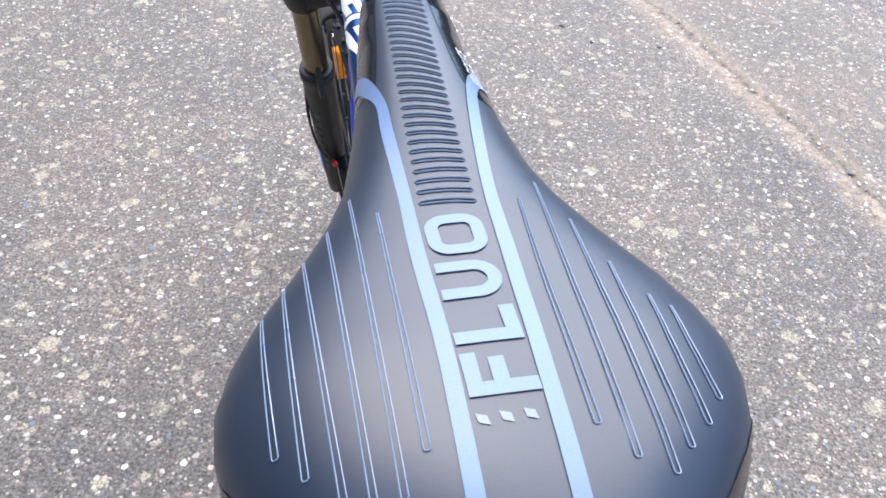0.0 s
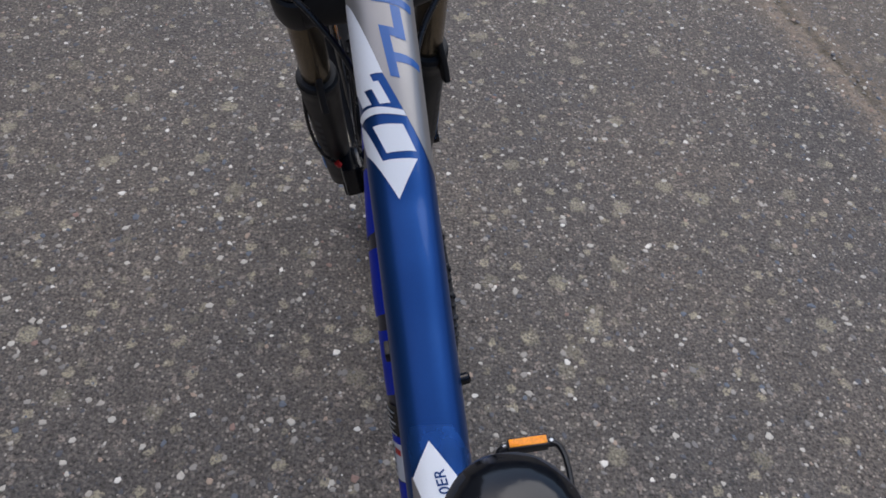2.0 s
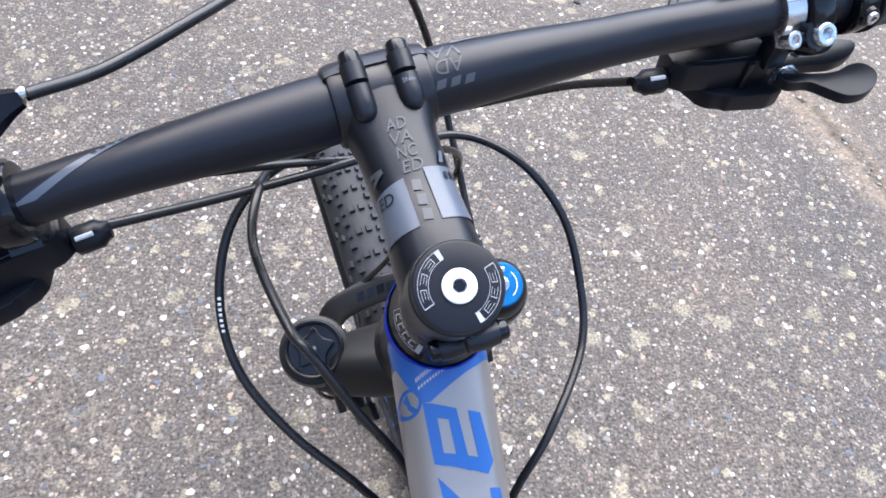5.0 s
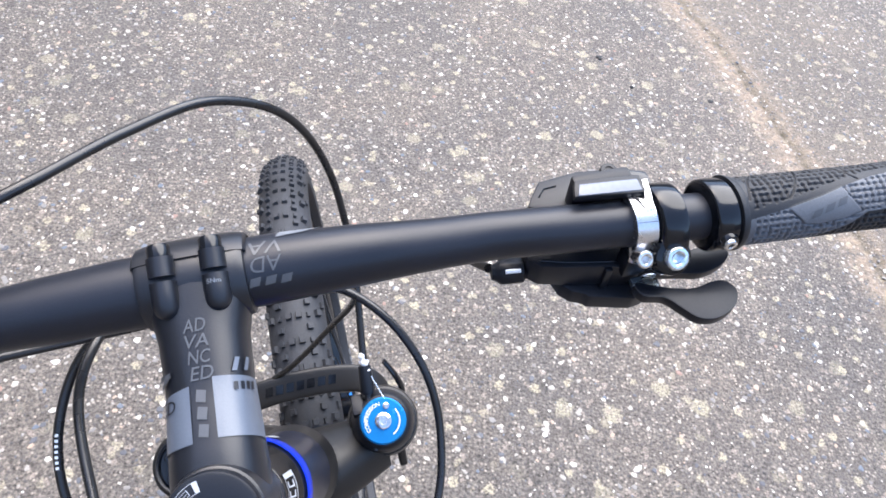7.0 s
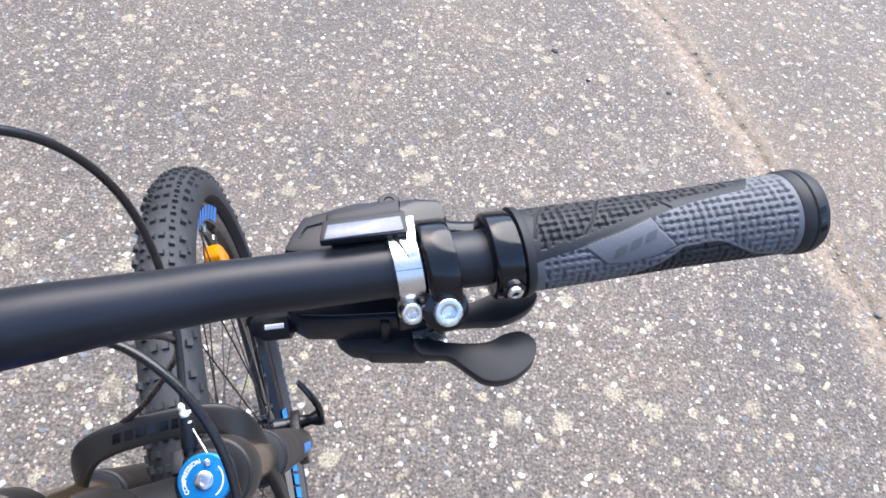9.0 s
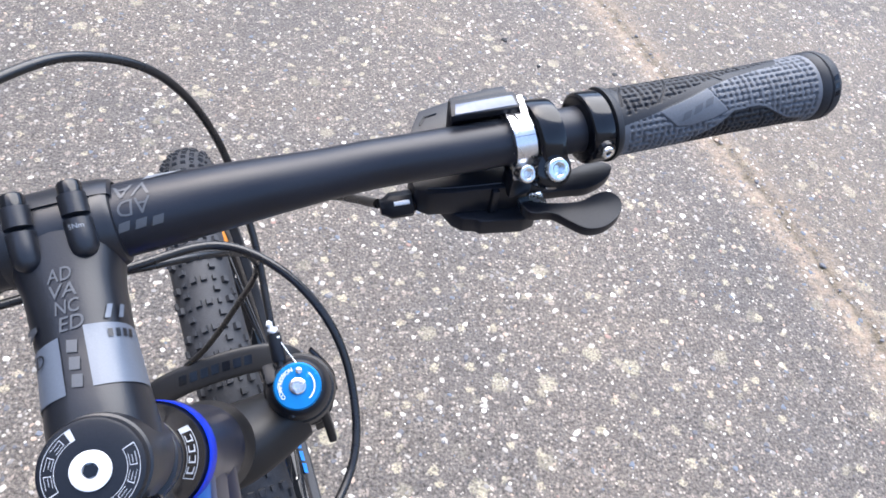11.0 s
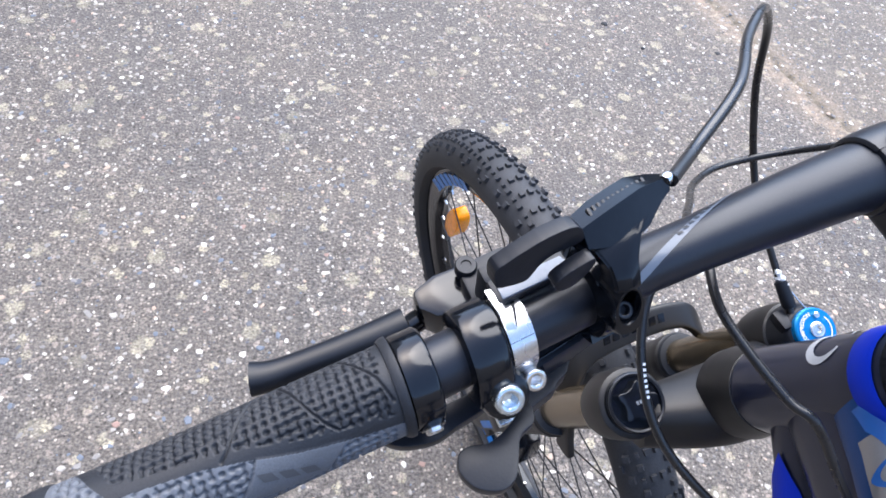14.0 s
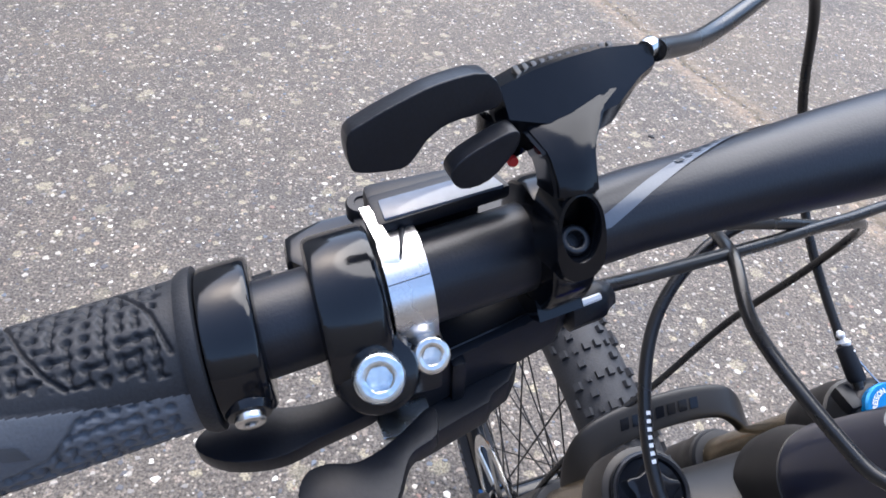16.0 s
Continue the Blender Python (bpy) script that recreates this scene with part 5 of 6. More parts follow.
    for mid in (150, -30):
        lo, hi = mid - 48, mid + 48
        for r0, r1 in ((0.0106, 0.01078), (0.01432, 0.0145)):
            for k in range(16):
                q0, q1 = lo + (hi - lo) * k / 16, lo + (hi - lo) * (k + 1) / 16
                prints.append([arc(q0, r0), arc(q1, r0), arc(q1, r1), arc(q0, r1)])
        for q0, q1 in ((lo, lo + 8), (hi - 1.4, hi)):
            prints.append([arc(q0, 0.0106), arc(q1, 0.0106), arc(q1, 0.0145), arc(q0, 0.0145)])
        for k in range(3):
            q = lo + 17 + 25 * k
            for r0, r1, p0, p1 in ((0.0114, 0.01155, 0, 18), (0.01345, 0.0136, 0, 18), (0.0114, 0.0136, 0, 1.2), (0.0123, 0.01245, 3, 15)):
                prints.append([arc(q + p0, r0), arc(q + p1, r0), arc(q + p1, r1), arc(q + p0, r1)])
    part("ring_print", wrap(prints, lambda u, v: m @ Vector((u, v, 0)), 1.0), PALE, cap)
    # spacers and the upper headset cover
    part("spacer", lathe([(0.0445, 0.0160), (0.045, 0.0168), (0.0515, 0.0168), (0.052, 0.0160)], TOP, STEER, 40), STEM, bicycle, "", FORK_AT)
    sp = part("headset_cover", lathe([(0.0525, 0.0160), (0.053, 0.0170), (0.058, 0.0180), (0.066, 0.0210), (0.0695, 0.0225), (0.0705, 0.0215)], TOP, STEER, 44), GLOSS, bicycle, "gloss black headset cover with white print", FORK_AT)
    def on_cover(u, v):
        h = 0.060 + v
        return steer(h, lerp_table(h, [0.053, 0.058, 0.066, 0.0695], [0.0170, 0.0180, 0.0210, 0.0225]) + 0.0004, u)
    for mid in (1.75, -1.75):
        pr = [[(mid - 0.52, v), (mid + 0.58, v), (mid + 0.58, v + 0.0004), (mid - 0.52, v + 0.0004)] for v in (-0.0034, 0.0030)]
        for k in range(4):
            c = mid - 0.42 + 0.22 * k
            pr += [[(c, -0.0020), (c + 0.15, -0.0020), (c + 0.15, -0.0013), (c, -0.0013)], [(c, 0.0013), (c + 0.15, 0.0013), (c + 0.15, 0.0020), (c, 0.0020)], [(c, -0.0013), (c + 0.035, -0.0013), (c + 0.035, 0.0013), (c, 0.0013)]]
        pr += [[(mid + a, -0.003), (mid + b, -0.003), (mid + b, 0.003), (mid + a, 0.003)] for a, b in ((0.46, 0.58), (-0.52, -0.50))]
        part("cover_print", wrap([[(u, v * 1.25) for u, v in q] for q in pr], on_cover, 0.15), PALE, sp)


build_stem()


# -- grips: rubber sleeve with a network of sunken dumb-bell pits --
GRIP_AT = FRONT @ Matrix.Translation((0.001, 0, 0))
EDGE_X = [0.2200, 0.2269, 0.2375, 0.2466, 0.2584, 0.2711, 0.2843, 0.2969, 0.3085, 0.3130, 0.3200, 0.3400]
EDGE_A = [0.90, 0.81, 0.69, 0.56, 0.39, 0.14, -0.07, -0.17, -0.24, -0.66, -1.50, -3.0]


def grip_radius(x):
    """x: metres from the inner end."""
    return lerp_table(x, [0, 0.004, 0.03, 0.06, 0.095, 0.108], [0.0151, 0.0149, 0.0147, 0.0143, 0.0150, 0.0156])


def inside(poly, x, y):
    """Which points of two arrays lie inside a polygon."""
    hit = np.zeros(x.shape, bool)
    for (x0, y0), (x1, y1) in zip(poly, poly[1:] + poly[:1]):
        if y0 != y1:
            hit ^= ((y0 > y) != (y1 > y)) & (x < (x1 - x0) * (y - y0) / (y1 - y0) + x0)
    return hit


def near_line(pts, x, y):
    """Distance from the points of two arrays to a line of straight pieces."""
    d = np.full(x.shape, 9.0)
    for (x0, y0), (x1, y1) in zip(pts, pts[1:]):
        dx, dy = x1 - x0, y1 - y0
        t = np.clip(((x - x0) * dx + (y - y0) * dy) / (dx * dx + dy * dy), 0, 1)
        d = np.minimum(d, np.hypot(x - x0 - t * dx, y - y0 - t * dy))
    return d


def build_grip(s):
    X0, X1 = 0.2235, (0.3275 if s > 0 else 0.3270)
    turn = 0.0 if s > 0 else 0.30                 # the other grip is clamped a little further round
    R = 0.0157
    def at(x, a, r):
        return round_bar(s * x, a + turn, r)
    nx, na = 250, 250
    xs = np.linspace(X0, X1, nx + 1)
    an = np.linspace(-math.pi, math.pi, na, endpoint=False)
    X, A = np.meshgrid(xs, an, indexing="ij")
    U, V = X * 1000, A * R * 1000                 # millimetres along and round
    edge = np.interp(X, EDGE_X, EDGE_A)
    low = [(0.2640, 1.62), (0.2720, 1.36), (0.2794, 0.99), (0.2921, 0.97), (0.2961, 1.05), (0.3104, 1.63), (0.3188, 1.75), (0.3190, 2.9), (0.2560, 2.9), (0.2590, 1.9)]
    plate = [(0.2420, 0.55), (0.2436, 0.74), (0.2503, 1.18), (0.2571, 1.25), (0.2693, 1.15), (0.2771, 0.97), (0.2707, 0.42), (0.2681, 0.10)]
    dark_low = inside(low, X, A)
    light = (A > edge) & (A < 2.75) & ~dark_low
    mm = lambda poly: [(x * 1000, a * R * 1000) for x, a in poly]
    # pits: dots on a grid, some of them joined to the next one along or round
    rng = np.random.default_rng(11)
    pu = 2.95
    pv = 2 * math.pi * R * 1000 / 33
    gi, gj = np.floor(U / pu).astype(int), np.floor((V + math.pi * R * 1000) / pv).astype(int) % 33
    right_join, down_join = rng.random((140, 33)) < 0.46, rng.random((140, 33)) < 0.42
    fu, fv = U - (gi + 0.5) * pu, V + math.pi * R * 1000 - (gj + 0.5) * pv
    d = np.hypot(fu, fv) - 1.02
    neck = 0.50
    for joined, u, v in ((right_join[gi, gj], fu, fv), (right_join[gi - 1, gj], -fu, fv), (down_join[gi, gj], fv, fu), (down_join[gi, (gj - 1) % 33], -fv, fu)):
        d = np.where(joined & (u > 0), np.minimum(d, np.abs(v) - neck), d)
    deep = np.clip(-d / 0.34, 0, 1)
    deep = deep * deep * (3 - 2 * deep)
    # smooth zones: the slanting band, the plate, the borders of the fields and both ends
    off = near_line(mm(list(zip(EDGE_X, EDGE_A))), U, V)
    smooth = ((A < edge) & (off < 3.6)) | (off < 0.7) | inside(plate, X, A) | (near_line(mm(low), U, V) < 0.8) | (X < X0 + 0.0035) | (X > X1 - 0.0030)
    deep = np.where(smooth, 0.0, deep)
    for line in ([(0.258, -1.3), (0.2509, -0.26), (0.2471, 0.15), (0.2441, 0.36)], [(0.262, -1.6), (0.2700, -0.80), (0.2760, -0.17), (0.2780, -0.02)], [(0.240, -1.4), (0.2290, -0.3), (0.226, 0.3)]):
        g = near_line(mm(line), U, V)
        deep = np.where(g < 0.9, np.clip(1 - (g / 0.45) ** 2, 0, 1), deep)
    seam = near_line(mm(plate[1:7]), U, V)
    deep = np.maximum(deep, 0.8 * np.clip(1 - (seam / 0.4) ** 2, 0, 1))
    base = np.interp(X - X0, [0, 0.004, 0.03, 0.06, 0.095, 0.108], [0.0153, 0.0152, 0.0151, 0.0148, 0.0154, 0.0158])
    rad = base - 0.00115 * deep + 0.00025 * (light & inside(plate, X, A))
    B = A + turn
    mids = np.array([bar_mid(s * x) for x in xs])
    P = np.stack([np.broadcast_to(mids[:, 0:1], X.shape), mids[:, 1:2] - np.sin(B) * rad, mids[:, 2:3] + np.cos(B) * rad], -1)
    idx = np.arange((nx + 1) * na).reshape(nx + 1, na)
    nxt = np.roll(idx, -1, 1)
    quads = np.stack([idx[:-1], nxt[:-1], nxt[1:], idx[1:]], -1).reshape(-1, 4)
    if s < 0:
        quads = quads[:, ::-1]
    me = bpy.data.meshes.new("grip")
    me.from_pydata(P.reshape(-1, 3).tolist(), [], quads.tolist())
    me.materials.append(RUBBER)
    me.materials.append(GREYRUBBER)
    me.polygons.foreach_set("material_index", light[:-1].reshape(-1).astype(np.int32))
    me.polygons.foreach_set("use_smooth", [True] * len(me.polygons))
    grip = new("grip", me)
    grip.parent = bicycle
    grip.matrix_basis = GRIP_AT
    tagged(grip, "black and grey textured rubber lock-on grip")
    for k in range(3):
        x, a = 0.2525 + 0.0060 * k, 0.93 - 0.13 * k
        part("maker_mark", wrap([[(x, a + 0.10), (x + 0.0042, a + 0.02), (x + 0.0056, a - 0.20), (x + 0.0014, a - 0.12)]], lambda x, a: at(x, a, grip_radius(x - X0) + 0.0009), 0.05), DARKPRINT, grip)
    # flange, lock ring and end cap
    part("flange", loft([[at(x, 2 * math.pi * k / 48, r) for k in range(48)] for x, r in ((0.2212, 0.0155), (0.2215, 0.0168), (0.2230, 0.0168), (0.2246, 0.0160), (0.2248, 0.0145))]), RUBBER, grip)
    part("lock_ring", loft([[at(x, 2 * math.pi * k / 48, r) for k in range(48)] for x, r in ((0.2106, 0.0140), (0.2108, 0.0152), (0.2114, 0.0158), (0.2122, 0.0160), (0.2196, 0.0160), (0.2207, 0.0157), (0.2212, 0.0140))]), GLOSS, grip, "gloss black lock ring")
    low_screw = 1.45
    c = at(0.2160, low_screw, 0.0165)
    out = (at(0.2160, low_screw, 0.03) - at(0.2160, low_screw, 0.01)).normalized()
    part("screw_lug", lathe([(-0.006, 0.0050), (-0.001, 0.0048), (0.0004, 0.0042), (0.0006, 0.0030)], c, out, 20), GLOSS, grip)
    part("ring_screw", hex_bolt(c, out, 0.0030, 0.0021, 0.0012, 0.003), STEEL, grip)
    e = X1 - 0.0013
    part("end_cap", loft([[at(e + x, 2 * math.pi * k / 48, r) for k in range(48)] for x, r in ((0, 0.0156), (0.0008, 0.0162), (0.0046, 0.0165), (0.0052, 0.0159), (0.0058, 0.0165), (0.0088, 0.0163), (0.0108, 0.0154), (0.0114, 0.012))]), RUBBER, grip)
    part("cap_mark", wrap([[(e + 0.0062, 0.55 + 0.22 * k), (e + 0.0088, 0.50 + 0.22 * k), (e + 0.0088, 0.64 + 0.22 * k), (e + 0.0062, 0.69 + 0.22 * k)] for k in range(3)], lambda x, a: at(x, a, 0.0167 - max(0, x - e - 0.0058) * 0.08), 0.05), GLOSS, grip)


build_grip(1)
build_grip(-1)


# -- brake levers: clamp, reservoir body and blade --
def build_brake(s):
    f = (lambda bm: bm) if s > 0 else mirrored
    n = 44
    slim = 0.0022 if s > 0 else 0.0
    rings = []
    for x, r in ((0.1864, 0.0144), (0.1870, 0.0156), (0.1882, 0.0161), (0.1985 - slim, 0.0161), (0.1997 - slim, 0.0156), (0.2002 - slim, 0.0144)):
        rings.append([round_bar(x, 2 * math.pi * k / n, r * (1 + 0.16 * max(0, math.cos(2 * math.pi * k / n - 1.9)) ** 6)) for k in range(n)])
    brake = part("brake_lever", f(loft(rings)), GLOSS, bicycle, "gloss black brake lever with hinged clamp", CLUSTER)
    body = prism([(0.146, 0.106), (0.150, 0.1185), (0.172, 0.1215), (0.194, 0.1205), (0.2035, 0.117), (0.204, 0.109), (0.199, 0.104), (0.188, 0.099)], 0.0165, pose(0, 0, 0.985), 0.0022)
    part("reservoir", f(body), GLOSS, brake)
    part("reservoir_mark", f(wrap([[(0.158 + 0.0034 * k, 0.111), (0.1604 + 0.0034 * k, 0.111), (0.1604 + 0.0034 * k, 0.1140), (0.158 + 0.0034 * k, 0.1140)] for k in range(7)], lambda x, y: Vector((x, y, 1.0019)), 0.01)), PALEGREY, brake)
    part("pivot_cap", f(lathe([(0, 0.0042), (0.0036, 0.0042), (0.0042, 0.0037), (0.0042, 0.0020), (0.0037, 0.0018)], (0.1825, 0.1160, 1.0045), (0, 0, 1), 24)), PLASTIC, brake)
    drop = 0.012 if s > 0 else 0.0
    part("link", f(sweep([(0.198, 0.112, 0.990), (0.209, 0.1105, 0.986), (0.220, 0.110, 0.983)], 0.0045, 14, 4, flat=0.8)), GLOSS, brake)
    part("blade", f(sweep([(x, y, z - drop) for x, y, z in ((0.208, 0.112, 0.987), (0.228, 0.1115, 0.986), (0.250, 0.1115, 0.985), (0.262, 0.1118, 0.985), (0.268, 0.1130, 0.985))], lambda t: 0.0068 - 0.0012 * math.sin(math.pi * t), 16, 6, flat=0.75)), PLASTIC, brake, "black brake blade")
    c = Vector((0.1912, 0.0636, 1.0115))
    ax = Vector((0.05, -0.72, 0.69))
    part("bolt_seat", f(lathe([(-0.012, 0.0092), (-0.003, 0.0088), (-0.0005, 0.0080), (0, 0.0068)], c, ax, 26)), GLOSS, brake)
    part("clamp_bolt", f(hex_bolt(c, ax, 0.0052, 0.0034, 0.0024)), ZINC, brake, "zinc-plated hexagon socket bolt")


build_brake(1)
build_brake(-1)


# -- gear shifters: silver band, housing below the bar, two thumb paddles, display --
def build_shifter(s):
    f = (lambda bm: bm) if s > 0 else mirrored
    housing = prism([(0.1370, 0.098), (0.1362, 0.0860), (0.1415, 0.0812), (0.1520, 0.0785), (0.1650, 0.0760), (0.1800, 0.0725), (0.188, 0.0735), (0.188, 0.100), (0.160, 0.104)], 0.0165, pose(0, 0, 0.9765), 0.0018)
    shifter = part("gear_shifter", f(housing), PLASTIC, bicycle, "black gear shifter with silver band", CLUSTER)
    part("base_plate", f(prism([(0.148, 0.096), (0.1525, 0.0790), (0.1565, 0.0745), (0.1620, 0.0722), (0.1635, 0.0702), (0.1830, 0.0650), (0.190, 0.0660), (0.190, 0.098)], 0.0105, pose(0, 0, 0.9660), 0.0014)), PLASTIC, shifter)
    part("panel_line", f(sweep([(0.142, 0.0840, 0.9932), (0.155, 0.0805, 0.9932), (0.182, 0.0752, 0.9932)], 0.0004, 6, 4)), GLOSS, shifter)
    part("side_rib", f(block((0.1690, 0.0728, 0.9770), (0.1725, 0.0768, 0.9925), 0.0008)), PLASTIC, shifter)
    n = 44
    rings = []
    for x, r in ((0.1762, 0.0120), (0.1765, 0.0136), (0.1855, 0.0136), (0.1858, 0.0120)):
        rings.append([round_bar(x, 2 * math.pi * k / n, r) for k in range(n)])
    part("band", f(loft(rings)), ALLOY, shifter, "bright silver clamp band")
    # the outer half of the band runs on straight ahead from the top of the bar
    line = [round_bar(0.1835, a, d) for a, d in ((0.50, 0.0126), (0.30, 0.0131), (0.10, 0.0135))] + [round_bar(0.1838, 0, 0.0142) + Vector((0.0006 * k, 0.0036 * k, 0.0002 * k)) for k in (1, 2, 3)]
    tail = []
    for k, p in enumerate(line):
        w = 0.0019 - 0.00016 * k
        tail.append([p + Vector((x, 0, z)) for x, z in ((-w, -0.0008), (w, -0.0008), (w, 0.0006), (-w, 0.0006))])
    part("band_tail", f(loft(tail)), ALLOY, shifter)
    part("band_seam", f(sweep([round_bar(0.1767 + 0.0029 * k, 0.62, 0.01362) for k in range(4)], 0.00012, 5, 1)), STEM, shifter)
    # the notch isn't cut: a tapering black strip paints its shade
    part("band_notch_strip", f(sweep([round_bar(0.1772 + 0.0045 * t, -0.75 + 1.05 * t, 0.0134) for t in [i / 6 for i in range(7)]], lambda t: 0.0011 - 0.0008 * t, 8, 3)), PLASTIC, shifter)
    part("band_foot", f(sweep([Vector((0.1805, 0.0760, 1.008)), Vector((0.1800, 0.0720, 1.0055)), Vector((0.1797, 0.0700, 1.0030))], 0.0047, 14, 4, flat=1.0)), ALLOY, shifter)
    part("foot_post", f(block((0.1755, 0.0700, 0.9890), (0.1865, 0.0790, 1.0030), 0.0015)), PLASTIC, shifter)
    c = Vector((0.1796, 0.0672, 1.0090))
    ax = Vector((0.0, -0.75, 0.66))
    part("band_bolt", f(hex_bolt(c, ax, 0.0040, 0.0026, 0.0018, 0.006)), STEEL, shifter, "steel socket bolt")
    reach = 1.0 if s > 0 else 0.74
    part("thumb_paddle", f(prism(smooth_outline([(0.18 + (x - 0.18) * reach, y) for x, y in [(0.180, 0.0655), (0.181, 0.0585), (0.190, 0.0555), (0.1955, 0.0490), (0.2010, 0.0430), (0.2095, 0.0415), (0.2190, 0.0455), (0.2230, 0.0525), (0.2200, 0.0580), (0.2135, 0.0590), (0.2050, 0.0575), (0.1940, 0.0600)]], 4), 0.0058, pose(0, 0, 0.9855) , 0.0020)), PLASTIC, shifter, "black thumb paddle")
    part("steel_tongue", f(block((0.1800, 0.0620, 0.9850), (0.1920, 0.0700, 0.9885), 0.0008)), ZINC, shifter)
    part("upper_paddle", f(prism(smooth_outline([(0.186, 0.0790), (0.190, 0.0720), (0.2050, 0.0685), (0.2150, 0.0665), (0.2260, 0.0690), (0.2320, 0.0745), (0.2280, 0.0790), (0.2180, 0.0800), (0.2050, 0.0775)], 4), 0.0055, pose(0, 0, 0.9800), 0.002)), PLASTIC, shifter)
    # display housing in front of the bar, its window raised above it
    part("display_housing", f(prism([(0.1400, 0.1045), (0.1430, 0.1095), (0.1490, 0.1175), (0.168, 0.1195), (0.1835, 0.1180), (0.186, 0.1120), (0.186, 0.100), (0.156, 0.099)], 0.0150, pose(0, 0, 0.9920), 0.0016)), PLASTIC, shifter)
    part("display_pod", f(prism([(0.1535, 0.0915), (0.1562, 0.1000), (0.1845, 0.0975), (0.1842, 0.0880)], 0.0040, pose(0, 0, 1.0235), 0.0012)), PLASTIC, shifter)
    part("pod_neck", f(block((0.1575, 0.0985, 1.0000), (0.1840, 0.1060, 1.0235), 0.002)), PLASTIC, shifter)
    part("display_window", f(prism([(0.1552, 0.0915), (0.1575, 0.0972), (0.1825, 0.0950), (0.1825, 0.0890)], 0.0014, pose(0, 0, 1.0266), 0.0005)), WINDOW, shifter, "grey gear display window")
    part("panel_groove", f(sweep([(0.1465, 0.1085, 1.0071), (0.1500, 0.1125, 1.0071), (0.1560, 0.1130, 1.0071)], 0.0004, 6, 0)), GLOSS, shifter)
    part("arm", f(block((0.1380, 0.1000, 0.9880), (0.1880, 0.1080, 1.0010), 0.003)), PLASTIC, shifter)
    # barrel adjuster with a window, and its boot
    d = Vector((-1, 0.12, 0.0))
    o = Vector((0.1365, 0.0885, 0.9800))
    part("barrel_adjuster", f(lathe([(-0.001, 0.0040), (0.0006, 0.0062), (0.0105, 0.0062), (0.0125, 0.0046), (0.0150, 0.0036)], o, d, 8)), PLASTIC, shifter)
    part("adjuster_mark", f(sweep([o + d * 0.0025 + Vector((0, -0.0032, 0.0052)), o + d * 0.0095 + Vector((0, -0.0032, 0.0052))], 0.0010, 6, 1)), WHITE, shifter)


build_shifter(1)
build_shifter(-1)


# -- fork lockout remote on the left of the bar --
def build_remote():
    n = 40
    x0 = -0.1445
    rings = [[round_bar(x, 2 * math.pi * k / n, r) for k in range(n)] for x, r in ((x0 - 0.0052, 0.0132), (x0 - 0.0047, 0.0152), (x0 - 0.0035, 0.0158), (x0 + 0.0045, 0.0158), (x0 + 0.0057, 0.0152), (x0 + 0.0062, 0.0132))]
    remote = part("lockout_remote", loft(rings), GLOSS, bicycle, "gloss black fork lockout remote with two levers", True)
    # arm from the clamp up to the housing, with an oval recess for the clamp bolt
    q = Vector((0, -0.917, 0.400))
    up = Vector((0, 0.400, 0.917))
    eye = Vector((-0.1474, 0.0735, 1.0318))
    lean = Vector((0, -0.82, 0.57)), Vector((0, -0.60, 0.80))
    neck = loft([[c + Vector((x, 0, 0)) + d * k for x, k in ((-w, h), (-w * 0.7, h * 1.25), (w * 0.7, h * 1.25), (w, h), (w, -h), (-w, -h))] for c, w, h, d in (
        (eye + up * 0.0069, 0.0047, 0.0046, q), (eye + up * 0.0095, 0.0045, 0.0046, q), (Vector((-0.1470, 0.0812, 1.0438)), 0.0052, 0.0042, lean[0]), (Vector((-0.1456, 0.0880, 1.0450)), 0.0090, 0.0042, lean[1]), (Vector((-0.1430, 0.0930, 1.0460)), 0.0130, 0.0040, lean[1]))])
    bmesh.ops.bevel(neck, geom=neck.edges, offset=0.0008, segments=2, affect="EDGES", clamp_overlap=True)
    part("arm", neck, SHELL, remote)
    # an upright oval eye goes through the arm's foot
    eyelet = bmesh.new()
    hoop = []
    for k in range(40):
        t = 2 * math.pi * k / 40
        cx, cy = math.cos(t), math.sin(t)
        rim = Vector((math.copysign(abs(cx) ** 0.8, cx) * (0.0057 - 0.0006 * cy), 0, 0)) + up * (math.copysign(abs(cy) ** 0.8, cy) * 0.0100 - 0.0014)
        hole = Vector((cx * 0.0038, 0, 0)) + up * (cy * 0.0064 + 0.0004)
        hoop.append([eyelet.verts.new(eye + w) for w in (rim * 0.90 + q * 0.0056, rim + q * 0.0038, rim - q * 0.0050, hole - q * 0.0050, hole + q * 0.0050, hole * 1.08 + q * 0.0057)])
    for k in range(40):
        a, b = hoop[k], hoop[(k + 1) % 40]
        for w in range(6):
            eyelet.faces.new((a[w], b[w], b[(w + 1) % 6], a[(w + 1) % 6]))
    part("eyelet", eyelet, SHELL, remote)
    part("eye_floor", prism([(0.0043 * math.cos(2 * math.pi * k / 24), 0.0072 * math.sin(2 * math.pi * k / 24)) for k in range(24)], 0.0012, Matrix.Translation(eye - q * 0.0046) @ Matrix(((1, 0, 0), (0, up.y, q.y), (0, up.z, q.z))).to_4x4()), GLOSS, remote)
    part("clamp_bolt", hex_bolt(eye - up * 0.0038 + q * 0.0010, q * 0.8 + up * 0.6, 0.0031, 0.0024, 0.0016, 0.003), STEM, remote)
    part("lower_half", loft([[round_bar(x, 2.3 + 2.0 * k / 14, r) for k in range(15)] + [round_bar(x, 4.3 - 2.0 * k / 14, 0.0128) for k in range(15)] for x, r in ((x0 - 0.0054, 0.0180), (x0 + 0.0062, 0.0180))]), GLOSS, remote)
